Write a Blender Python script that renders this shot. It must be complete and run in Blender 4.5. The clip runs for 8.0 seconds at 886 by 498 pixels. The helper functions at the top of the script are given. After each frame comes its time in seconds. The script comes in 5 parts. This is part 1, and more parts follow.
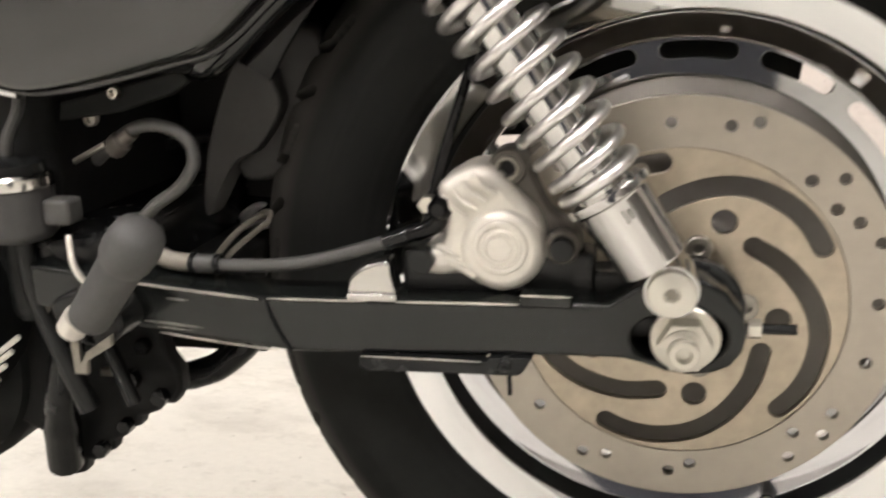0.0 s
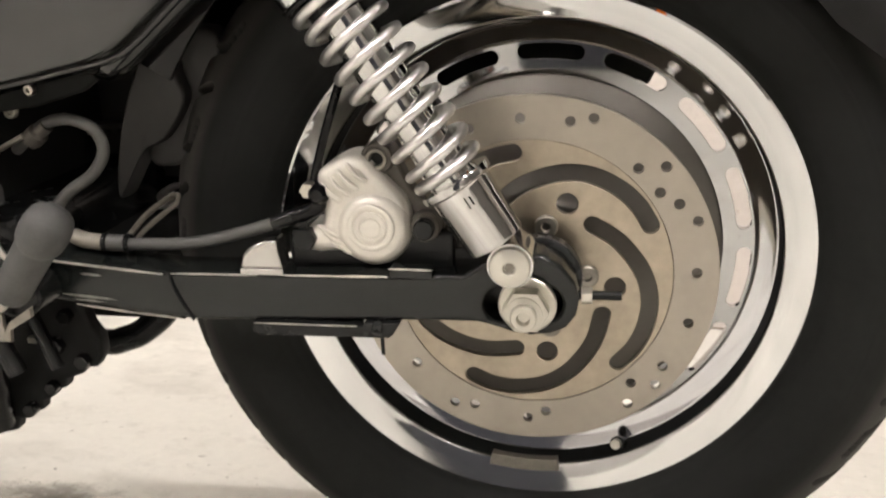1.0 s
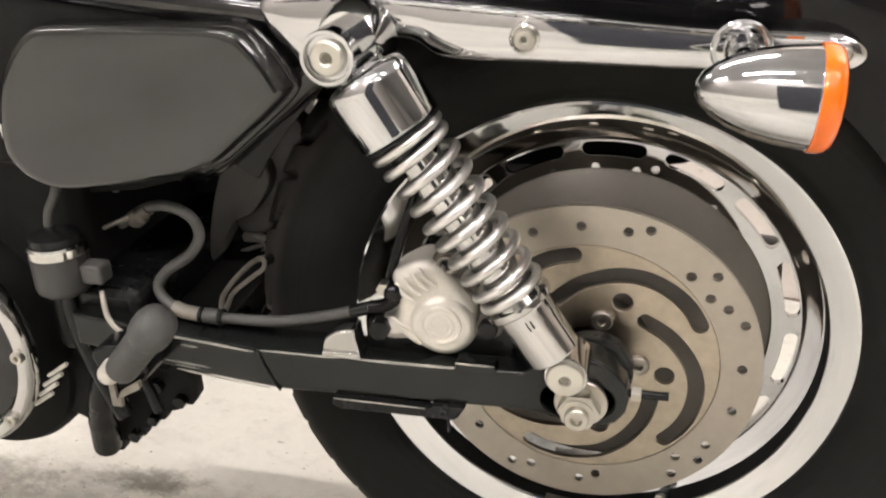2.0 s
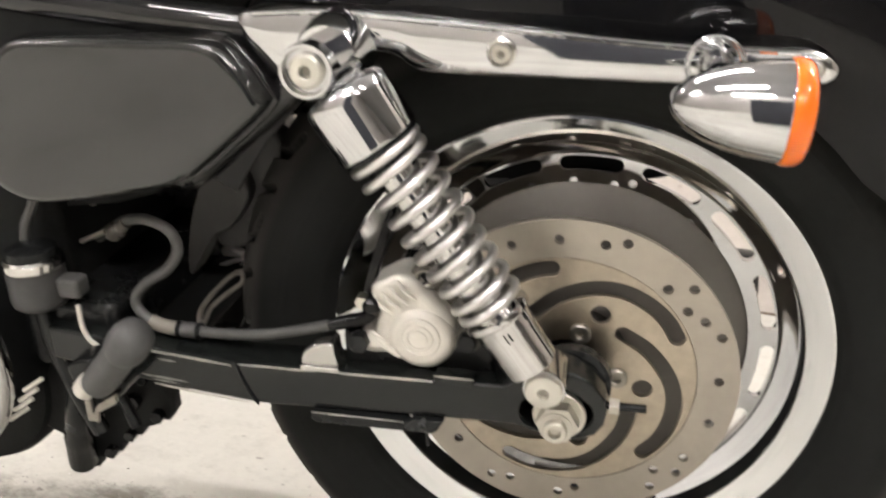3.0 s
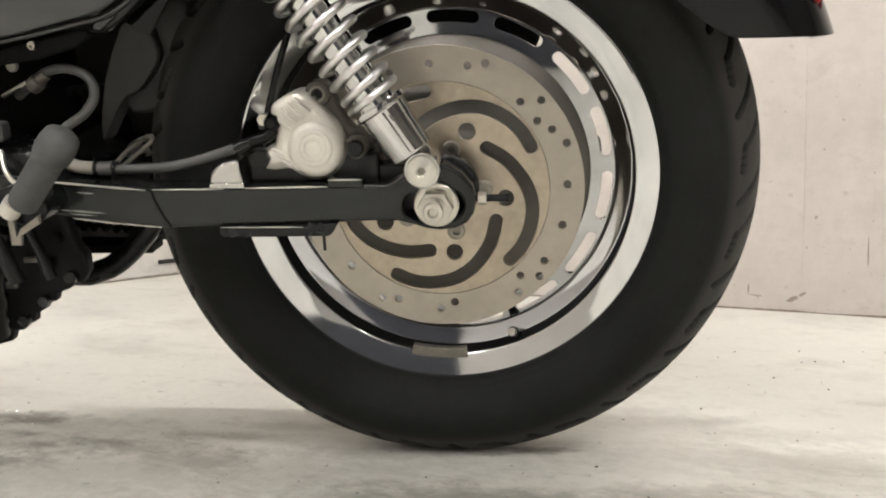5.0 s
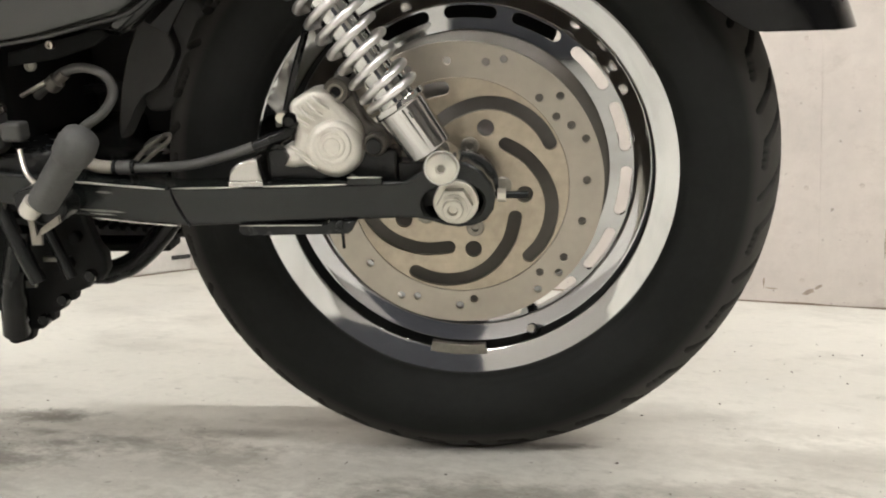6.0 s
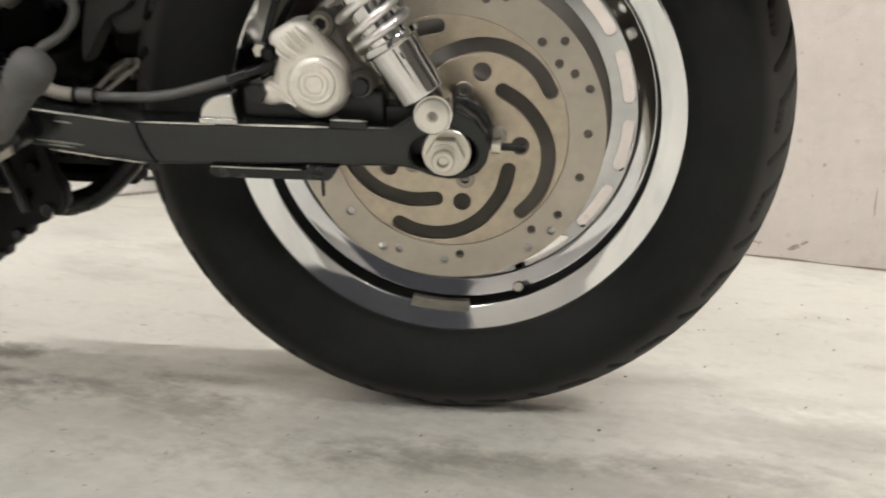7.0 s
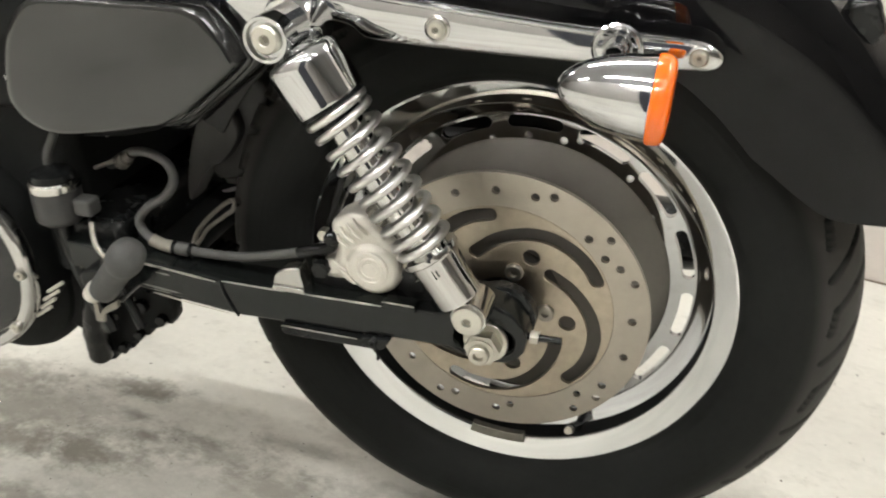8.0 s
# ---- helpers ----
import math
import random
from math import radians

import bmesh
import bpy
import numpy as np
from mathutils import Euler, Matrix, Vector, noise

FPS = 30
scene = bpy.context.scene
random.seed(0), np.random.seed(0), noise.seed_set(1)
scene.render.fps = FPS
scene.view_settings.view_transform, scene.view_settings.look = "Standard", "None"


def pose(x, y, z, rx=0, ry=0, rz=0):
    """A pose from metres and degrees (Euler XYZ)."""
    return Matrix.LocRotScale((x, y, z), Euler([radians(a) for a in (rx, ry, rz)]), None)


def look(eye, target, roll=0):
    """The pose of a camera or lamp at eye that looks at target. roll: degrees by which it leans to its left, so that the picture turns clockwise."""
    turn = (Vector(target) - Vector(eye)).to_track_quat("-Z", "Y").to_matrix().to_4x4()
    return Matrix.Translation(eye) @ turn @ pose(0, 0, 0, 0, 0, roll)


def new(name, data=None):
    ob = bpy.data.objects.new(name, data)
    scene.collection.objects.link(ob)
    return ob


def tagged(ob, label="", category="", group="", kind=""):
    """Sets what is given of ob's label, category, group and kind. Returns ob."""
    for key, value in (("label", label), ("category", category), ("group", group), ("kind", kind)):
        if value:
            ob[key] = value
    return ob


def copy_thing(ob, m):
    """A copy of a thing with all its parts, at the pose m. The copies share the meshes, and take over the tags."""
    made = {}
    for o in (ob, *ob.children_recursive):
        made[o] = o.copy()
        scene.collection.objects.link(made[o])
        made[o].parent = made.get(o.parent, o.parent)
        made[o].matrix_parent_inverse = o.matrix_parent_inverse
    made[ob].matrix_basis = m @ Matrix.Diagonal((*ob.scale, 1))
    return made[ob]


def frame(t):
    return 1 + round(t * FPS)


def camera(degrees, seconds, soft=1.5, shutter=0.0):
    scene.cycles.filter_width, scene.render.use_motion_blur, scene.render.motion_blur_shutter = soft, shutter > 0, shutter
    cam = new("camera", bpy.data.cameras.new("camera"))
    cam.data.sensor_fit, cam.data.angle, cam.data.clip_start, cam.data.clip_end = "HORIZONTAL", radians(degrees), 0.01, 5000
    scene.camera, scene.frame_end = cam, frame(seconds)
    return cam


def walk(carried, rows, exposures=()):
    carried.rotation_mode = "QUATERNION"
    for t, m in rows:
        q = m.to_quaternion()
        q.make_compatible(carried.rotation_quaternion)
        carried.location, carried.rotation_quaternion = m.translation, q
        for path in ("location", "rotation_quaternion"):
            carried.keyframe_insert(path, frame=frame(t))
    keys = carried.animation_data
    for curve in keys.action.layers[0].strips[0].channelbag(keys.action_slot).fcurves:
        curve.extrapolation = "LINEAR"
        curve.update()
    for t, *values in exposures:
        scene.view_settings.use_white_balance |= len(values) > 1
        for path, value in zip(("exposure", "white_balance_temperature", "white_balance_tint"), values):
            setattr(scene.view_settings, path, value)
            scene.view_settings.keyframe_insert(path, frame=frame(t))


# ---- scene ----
cam = camera(52.7, 8.0, soft=2.0, shutter=0.4)
PATH = [
    (0, (-0.0331, -0.7168, 0.3780), (-0.4438, 1.2366, 0.2640), 0.8),
    (0.2, (-0.0068, -0.7275, 0.3920), (-0.3969, 1.2296, 0.2730), 0.3),
    (0.5, (0.0060, -0.7546, 0.3920), (-0.3082, 1.2157, 0.2490), 0.2),
    (1, (0.0433, -0.7938, 0.3970), (-0.2730, 1.1711, 0.2000), 0.5),
    (1.2, (0.0454, -0.7995, 0.4250), (-0.3037, 1.1495, 0.1450), 1.3),
    (1.5, (0.0383, -0.8170, 0.4890), (-0.3693, 1.1065, 0.1260), 1.3),
    (1.7, (0.0475, -0.8235, 0.5360), (-0.4034, 1.0752, 0.0970), 1.3),
    (2.8, (0.0375, -0.8303, 0.5850), (-0.3826, 1.0839, 0.1830), 1.7),
    (3, (0.0486, -0.8294, 0.5640), (-0.3609, 1.0877, 0.1680), 1.6),
    (3.5, (0.0959, -0.8445, 0.4900), (-0.1701, 1.1170, 0.2090), 0.5),
    (3.8, (0.1179, -0.8721, 0.4470), (-0.0130, 1.1181, 0.2950), 0.4),
    (4, (0.1220, -0.9009, 0.3910), (0.0365, 1.0963, 0.3300), 0.7),
    (4.2, (0.1072, -0.9268, 0.3630), (0.0440, 1.0712, 0.2880), -0.0),
    (4.5, (0.0866, -0.9598, 0.3240), (-0.0046, 1.0353, 0.2140), 0.3),
    (5, (0.0760, -0.9921, 0.3110), (-0.0840, 0.9960, 0.1680), -0.2),
    (6.5, (0.0613, -0.9835, 0.3170), (-0.1261, 0.9988, 0.1330), -0.5),
    (7, (0.0526, -0.9282, 0.3330), (-0.0747, 1.0413, 0.0150), 2.3),
    (7.2, (0.0483, -0.9036, 0.3940), (0.0264, 1.0671, 0.0530), 3.0),
    (7.5, (0.0629, -0.9173, 0.5060), (-0.0569, 1.0383, 0.1050), 3.5),
    (7.7, (0.1069, -0.9136, 0.5780), (-0.1992, 0.9871, 0.0360), 3.1),
    (8, (0.1711, -0.9034, 0.6150), (-0.3540, 0.9376, 0.0370), 3.8),
]
walk(cam, [(t, look(eye, target, roll)) for t, eye, target, roll in PATH],
     ((0, 0.16, 6650, 14.5), (1, 0.06, 6750, 15), (1.7, 0.13, 6700, 15), (2.8, 0.13, 6550, 14), (3.5, 0.07, 6550, 14), (4, -0.05, 6600, 14), (4.5, -0.13, 6500, 11.5),
      (5, -0.08, 6500, 11), (6.5, -0.08, 6500, 10), (7, -0.15, 6500, 10.5), (7.5, -0.18, 6450, 10.5), (8, -0.03, 6450, 8.0)))

# ---- light ----
world = bpy.data.worlds.new("world")
scene.world = world
world.use_nodes = True
world.node_tree.nodes["Background"].inputs[0].default_value = (0.9, 0.95, 1.0, 1)
world.node_tree.nodes["Background"].inputs[1].default_value = 0.004
LAMP = 13.4
CEILING = 2.6
LEAN = 13.2
WHEEL_Z = 0.3229


# ---- materials ----
def material(name, color=(0.5, 0.5, 0.5), rough=0.5, metal=0.0, vary=0.0, scale=20.0, bump=0.0, bump_scale=200.0,
             rough_vary=0.0, coat=0.0, spec=0.5, random_tint=0.0):
    m = bpy.data.materials.new(name)
    m.use_nodes = True
    nt = m.node_tree
    b = nt.nodes["Principled BSDF"]
    b.inputs["Base Color"].default_value = (*color, 1)
    b.inputs["Roughness"].default_value = rough
    b.inputs["Metallic"].default_value = metal
    b.inputs["Coat Weight"].default_value = coat
    b.inputs["Coat Roughness"].default_value = 0.06
    b.inputs["Specular IOR Level"].default_value = spec
    tc = nt.nodes.new("ShaderNodeTexCoord")
    if vary or rough_vary:
        n1 = nt.nodes.new("ShaderNodeTexNoise")
        n1.inputs["Scale"].default_value, n1.inputs["Detail"].default_value, n1.inputs["Roughness"].default_value = scale, 8, 0.65
        n2 = nt.nodes.new("ShaderNodeTexNoise")
        n2.inputs["Scale"].default_value, n2.inputs["Detail"].default_value = scale * 7.3, 4
        mix = nt.nodes.new("ShaderNodeMath")
        mix.operation = "MULTIPLY_ADD"
        nt.links.new(tc.outputs["Object"], n1.inputs["Vector"])
        nt.links.new(tc.outputs["Object"], n2.inputs["Vector"])
        nt.links.new(n2.outputs["Fac"], mix.inputs[0])
        mix.inputs[1].default_value = 0.4
        nt.links.new(n1.outputs["Fac"], mix.inputs[2])
        if vary:
            mr = nt.nodes.new("ShaderNodeMapRange")
            mr.inputs["From Min"].default_value, mr.inputs["From Max"].default_value = 0.45, 0.95
            mr.inputs["To Min"].default_value, mr.inputs["To Max"].default_value = 1 - vary, 1 + vary
            nt.links.new(mix.outputs[0], mr.inputs["Value"])
            hv = nt.nodes.new("ShaderNodeMix")
            hv.data_type, hv.blend_type = "RGBA", "MULTIPLY"
            hv.inputs["Factor"].default_value = 1
            hv.inputs["A"].default_value = (*color, 1)
            nt.links.new(mr.outputs[0], hv.inputs["B"])
            nt.links.new(hv.outputs["Result"], b.inputs["Base Color"])
        if rough_vary:
            mr = nt.nodes.new("ShaderNodeMapRange")
            mr.inputs["From Min"].default_value, mr.inputs["From Max"].default_value = 0.45, 0.95
            mr.inputs["To Min"].default_value, mr.inputs["To Max"].default_value = rough - rough_vary, rough + rough_vary
            nt.links.new(mix.outputs[0], mr.inputs["Value"])
            nt.links.new(mr.outputs[0], b.inputs["Roughness"])
    if bump:
        n3 = nt.nodes.new("ShaderNodeTexNoise")
        n3.inputs["Scale"].default_value, n3.inputs["Detail"].default_value = bump_scale, 5
        nt.links.new(tc.outputs["Object"], n3.inputs["Vector"])
        bp = nt.nodes.new("ShaderNodeBump")
        bp.inputs["Strength"].default_value, bp.inputs["Distance"].default_value = bump, 0.002
        nt.links.new(n3.outputs["Fac"], bp.inputs["Height"])
        nt.links.new(bp.outputs["Normal"], b.inputs["Normal"])
    return m


CHROME = material("chrome", (0.64, 0.645, 0.645), 0.045, 1.0)
RIM = material("polished_rim_chrome", (0.70, 0.712, 0.71), 0.06, 1.0, rough_vary=0.02, scale=14)
CHROME_DARK = material("dull_plate_chrome", (0.50, 0.505, 0.51), 0.05, 1.0)
CHROME_DULL = material("worn_chrome", (0.60, 0.59, 0.56), 0.16, 1.0, vary=0.03, scale=30)
BRIGHT = material("bright_zinc_plate", (0.80, 0.79, 0.76), 0.42, 0.35, vary=0.1, scale=60)
ZINC_DARK = material("dull_bolt_steel", (0.26, 0.245, 0.215), 0.4, 1.0, vary=0.2, scale=120)
BOLT = material("bright_zinc", (0.66, 0.645, 0.58), 0.38, 1.0, vary=0.03, scale=40)
ARM = material("arm_black_powder_coat", (0.0085, 0.0098, 0.0092), 0.17, 0.0, vary=0.12, scale=12, rough_vary=0.03, spec=0.38)
LUG = material("brown_grey_casting", (0.10, 0.092, 0.080), 0.45, 0.5, vary=0.15, scale=80)
SCUFF = material("paint_scuffed_to_primer", (0.20, 0.20, 0.18), 0.45, 0.3, vary=0.5, scale=160)
STEEL = material("zinc_steel", (0.55, 0.53, 0.47), 0.3, 1.0, vary=0.05, scale=40)
BRACKET = material("worn_bracket_metal", (0.52, 0.51, 0.49), 0.22, 1.0, vary=0.06, scale=30)
BODY = material("polished_shock_body", (0.62, 0.615, 0.60), 0.07, 1.0)
WELL = material("satin_rim_chrome", (0.62, 0.63, 0.65), 0.07, 1.0)
SPRING = material("spring_chrome", (0.74, 0.73, 0.71), 0.33, 1.0)
CAST = material("silver_cast_paint", (0.72, 0.695, 0.63), 0.46, 0.5, vary=0.08, scale=60, bump=0.12, bump_scale=500)
DISH = material("satin_grey_wheel", (0.145, 0.135, 0.120), 0.42, 0.6, vary=0.08, scale=25)
BLACK_GLOSS = material("gloss_black_paint", (0.0040, 0.0040, 0.0042), 0.06, 0.0, spec=0.24)
RAIL = material("gloss_black_rail", (0.005, 0.0053, 0.0055), 0.05, 0.0, coat=0.4)
COVER = material("side_cover_black", (0.012, 0.0123, 0.0117), 0.10, 0.0, rough_vary=0.03, scale=10, coat=0.6)
BLACK_SATIN = material("satin_black_paint", (0.0085, 0.0092, 0.0092), 0.26, 0.0, vary=0.12, scale=12, rough_vary=0.03, spec=0.28)
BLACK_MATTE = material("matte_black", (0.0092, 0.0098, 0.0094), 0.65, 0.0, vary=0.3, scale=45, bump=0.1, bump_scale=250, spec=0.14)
DUSTY = material("dusty_black", (0.0068, 0.0070, 0.0068), 0.6, 0.0, vary=0.35, scale=30, bump=0.15, bump_scale=300, spec=0.2)
CABLE = material("pale_cable_jacket", (0.20, 0.185, 0.155), 0.45, 0.0, vary=0.15, scale=90)
PLASTIC = material("dark_plastic", (0.021, 0.020, 0.0185), 0.5, 0.0, vary=0.25, scale=25, bump=0.08, bump_scale=700)
RUBBER = material("tyre_rubber", (0.0120, 0.0125, 0.0118), 0.6, 0.0, vary=0.22, scale=18, rough_vary=0.06, bump=0.08, bump_scale=420, spec=0.09)
VINYL = material("black_seat_vinyl", (0.038, 0.038, 0.036), 0.36, 0.0, vary=0.15, scale=20, bump=0.12, bump_scale=900)
CANISTER = material("dark_grey_moulding", (0.034, 0.034, 0.033), 0.42, 0.0, vary=0.2, scale=40)
BELT = material("belt_rubber", (0.020, 0.020, 0.019), 0.45, 0.0, vary=0.2, scale=80)
HOSE = material("hose_rubber", (0.060, 0.060, 0.057), 0.45, 0.0, vary=0.2, scale=60)
PEG = material("grey_peg_rubber", (0.068, 0.068, 0.066), 0.62, 0.0, vary=0.18, scale=70, bump=0.1, bump_scale=600)
TAIL_BASE = material("satin_silver_plastic", (0.55, 0.54, 0.52), 0.38, 0.6, vary=0.06, scale=40)
AMBER = material("amber_lens", (0.86, 0.165, 0.006), 0.12, 0.0, coat=0.5)
AMBER.node_tree.nodes["Principled BSDF"].inputs["Subsurface Weight"].default_value = 0.25
AMBER.node_tree.nodes["Principled BSDF"].inputs["Subsurface Radius"].default_value = (0.02, 0.008, 0.002)
RED = material("red_lens", (0.80, 0.007, 0.003), 0.10, 0.0, spec=0.35, coat=0.4)
RED.node_tree.nodes["Principled BSDF"].inputs["Transmission Weight"].default_value = 0.78
RED.node_tree.nodes["Principled BSDF"].inputs["IOR"].default_value = 1.16


def tread_tone_and_shade(m):
    """Grey worn tread band; groove bottoms stay black as painted shade, the sidewall stays black."""
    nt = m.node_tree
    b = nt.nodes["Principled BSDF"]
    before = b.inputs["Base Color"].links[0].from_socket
    wear_and_shade = nt.nodes.new("ShaderNodeAttribute")
    wear_and_shade.attribute_name = "wear_and_shade"
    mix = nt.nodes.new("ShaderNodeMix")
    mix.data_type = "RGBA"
    nt.links.new(wear_and_shade.outputs["Fac"], mix.inputs["Factor"])
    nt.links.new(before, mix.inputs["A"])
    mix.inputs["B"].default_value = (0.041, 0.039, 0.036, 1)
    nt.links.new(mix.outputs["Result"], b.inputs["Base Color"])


tread_tone_and_shade(RUBBER)
BORE_SHADE = material("bore_shade_black", (0.01, 0.01, 0.01), 0.7)


def glow(name, color, strength):
    m = bpy.data.materials.new(name)
    m.use_nodes = True
    b = m.node_tree.nodes["Principled BSDF"]
    b.inputs["Base Color"].default_value = (0.8, 0.8, 0.8, 1)
    b.inputs["Emission Color"].default_value = (*color, 1)
    b.inputs["Emission Strength"].default_value = strength
    return m


def disc_steel(name, tone, stain):
    """Brushed brown-grey rotor steel: fine rings about the axle, heat stains."""
    m = material(name, tone, 0.36, 1.0, vary=stain, scale=16)
    nt = m.node_tree
    b = nt.nodes["Principled BSDF"]
    tc = nt.nodes.new("ShaderNodeTexCoord")
    sep = nt.nodes.new("ShaderNodeSeparateXYZ")
    nt.links.new(tc.outputs["Object"], sep.inputs[0])
    comb = nt.nodes.new("ShaderNodeCombineXYZ")
    nt.links.new(sep.outputs["X"], comb.inputs["X"])
    nt.links.new(sep.outputs["Z"], comb.inputs["Y"])
    ln = nt.nodes.new("ShaderNodeVectorMath")
    ln.operation = "LENGTH"
    nt.links.new(comb.outputs[0], ln.inputs[0])
    cx = nt.nodes.new("ShaderNodeCombineXYZ")
    nt.links.new(ln.outputs["Value"], cx.inputs["X"])
    rings = nt.nodes.new("ShaderNodeTexNoise")
    rings.inputs["Scale"].default_value, rings.inputs["Detail"].default_value = 900, 4
    nt.links.new(cx.outputs[0], rings.inputs["Vector"])
    bp = nt.nodes.new("ShaderNodeBump")
    bp.inputs["Strength"].default_value, bp.inputs["Distance"].default_value = 0.12, 0.0008
    nt.links.new(rings.outputs["Fac"], bp.inputs["Height"])
    nt.links.new(bp.outputs["Normal"], b.inputs["Normal"])
    tg = nt.nodes.new("ShaderNodeTangent")
    tg.direction_type, tg.axis = "RADIAL", "Y"
    nt.links.new(tg.outputs[0], b.inputs["Tangent"])
    b.inputs["Anisotropic"].default_value = 0.55
    return m


ROTOR = disc_steel("rotor_steel", (0.42, 0.385, 0.33), 0.08)
CARRIER = disc_steel("heat_stained_steel", (0.44, 0.385, 0.305), 0.2)


WALL_AT = Vector((0.768, 1.2175, 0))
ROOM = Matrix.Translation(WALL_AT) @ Matrix.Rotation(radians(-24.64), 4, "Z")   # x along the wall, -y into the room


def concrete(name, light, dark, stain, big, small, rough, stain_amount, bump, spills=()):
    """Cast concrete: cloudy tone, fine speckle, pits, and dark spills."""
    m = bpy.data.materials.new(name)
    m.use_nodes = True
    nt = m.node_tree
    b = nt.nodes["Principled BSDF"]
    tc = nt.nodes.new("ShaderNodeTexCoord")

    def noise_tex(scale, detail, rough_=0.6, stretch=(1, 1, 1)):
        mp = nt.nodes.new("ShaderNodeMapping")
        mp.inputs["Scale"].default_value = stretch
        nt.links.new(tc.outputs["Object"], mp.inputs["Vector"])
        n = nt.nodes.new("ShaderNodeTexNoise")
        n.inputs["Scale"].default_value, n.inputs["Detail"].default_value, n.inputs["Roughness"].default_value = scale, detail, rough_
        nt.links.new(mp.outputs[0], n.inputs["Vector"])
        return n.outputs["Fac"]

    def ramp(fac, a, z, ca, cz):
        r = nt.nodes.new("ShaderNodeValToRGB")
        r.color_ramp.elements[0].position, r.color_ramp.elements[1].position = a, z
        r.color_ramp.elements[0].color, r.color_ramp.elements[1].color = (*ca, 1), (*cz, 1)
        nt.links.new(fac, r.inputs[0])
        return r.outputs[0]

    def mixc(f, a, b_, kind="MIX"):
        x = nt.nodes.new("ShaderNodeMix")
        x.data_type, x.blend_type = "RGBA", kind
        if isinstance(f, float):
            x.inputs["Factor"].default_value = f
        else:
            nt.links.new(f, x.inputs["Factor"])
        nt.links.new(a, x.inputs["A"])
        if isinstance(b_, tuple):
            x.inputs["B"].default_value = (*b_, 1)
        else:
            nt.links.new(b_, x.inputs["B"])
        return x.outputs["Result"]

    base = ramp(noise_tex(big, 6), 0.35, 0.65, dark, light)
    speck = ramp(noise_tex(small, 4, 0.7), 0.3, 0.7, (0.93, 0.93, 0.93), (1.03, 1.03, 1.03))
    col = mixc(1.0, base, speck, "MULTIPLY")
    if stain_amount:
        s1 = ramp(noise_tex(2.6, 10, 0.74, (0.85, 1.15, 1)), 0.52, 0.68, (0, 0, 0), (stain_amount,) * 3)
        col = mixc(s1, col, stain)
        s2 = ramp(noise_tex(55, 3, 0.5), 0.69, 0.74, (0, 0, 0), (0.55,) * 3)
        col = mixc(s2, col, (0.12, 0.10, 0.08))
        s3 = ramp(noise_tex(15, 10, 0.78, (0.8, 1.25, 1)), 0.54, 0.66, (0, 0, 0), (stain_amount * 0.7,) * 3)
        col = mixc(s3, col, stain)
    for x, y, rx, ry, k in spills:
        at = ROOM.inverted() @ Vector((x, y, 0))
        mp = nt.nodes.new("ShaderNodeMapping")
        mp.vector_type = "TEXTURE"
        mp.inputs["Location"].default_value = at
        mp.inputs["Rotation"].default_value = (0, 0, radians(24.64))
        mp.inputs["Scale"].default_value = (rx, ry, 1)
        nt.links.new(tc.outputs["Object"], mp.inputs["Vector"])
        ln = nt.nodes.new("ShaderNodeVectorMath")
        ln.operation = "LENGTH"
        nt.links.new(mp.outputs[0], ln.inputs[0])
        ragged = nt.nodes.new("ShaderNodeMath")
        ragged.operation = "MULTIPLY_ADD"
        nt.links.new(noise_tex(30, 9, 0.78, (0.85, 1.2, 1)), ragged.inputs[0])
        ragged.inputs[1].default_value = 2.6
        nt.links.new(ln.outputs["Value"], ragged.inputs[2])
        shrink = nt.nodes.new("ShaderNodeMath")
        shrink.operation = "MULTIPLY"
        nt.links.new(ragged.outputs[0], shrink.inputs[0])
        shrink.inputs[1].default_value = 0.25
        col = mixc(ramp(shrink.outputs[0], 0.38, 0.58, (k,) * 3, (0, 0, 0)), col, stain)
    nt.links.new(col, b.inputs["Base Color"])
    rr = ramp(noise_tex(big * 2, 5), 0.3, 0.7, (rough - 0.1,) * 3, (rough + 0.1,) * 3)
    nt.links.new(rr, b.inputs["Roughness"])
    bp = nt.nodes.new("ShaderNodeBump")
    bp.inputs["Strength"].default_value, bp.inputs["Distance"].default_value = bump, 0.003
    nt.links.new(noise_tex(small * 0.8, 6, 0.7), bp.inputs["Height"])
    nt.links.new(bp.outputs["Normal"], b.inputs["Normal"])
    return m


STAINS = [(-0.581, 0.149, 0.085, 0.040, 0.85), (-0.56, 0.135, 0.05, 0.022, 0.9), (-0.537, -0.041, 0.10, 0.045, 0.9), (-0.639, -0.048, 0.09, 0.045, 0.8), (-0.527, 0.071, 0.035, 0.016, 0.75), (-0.495, 0.028, 0.03, 0.014, 0.75),
          (-0.424, 0.043, 0.06, 0.022, 0.6), (-0.371, 0.020, 0.13, 0.035, 0.45), (-0.288, 0.078, 0.10, 0.025, 0.5), (-0.282, -0.026, 0.09, 0.05, 0.5), (-0.548, -0.151, 0.08, 0.03, 0.7), (-0.70, 0.03, 0.20, 0.09, 0.5)]
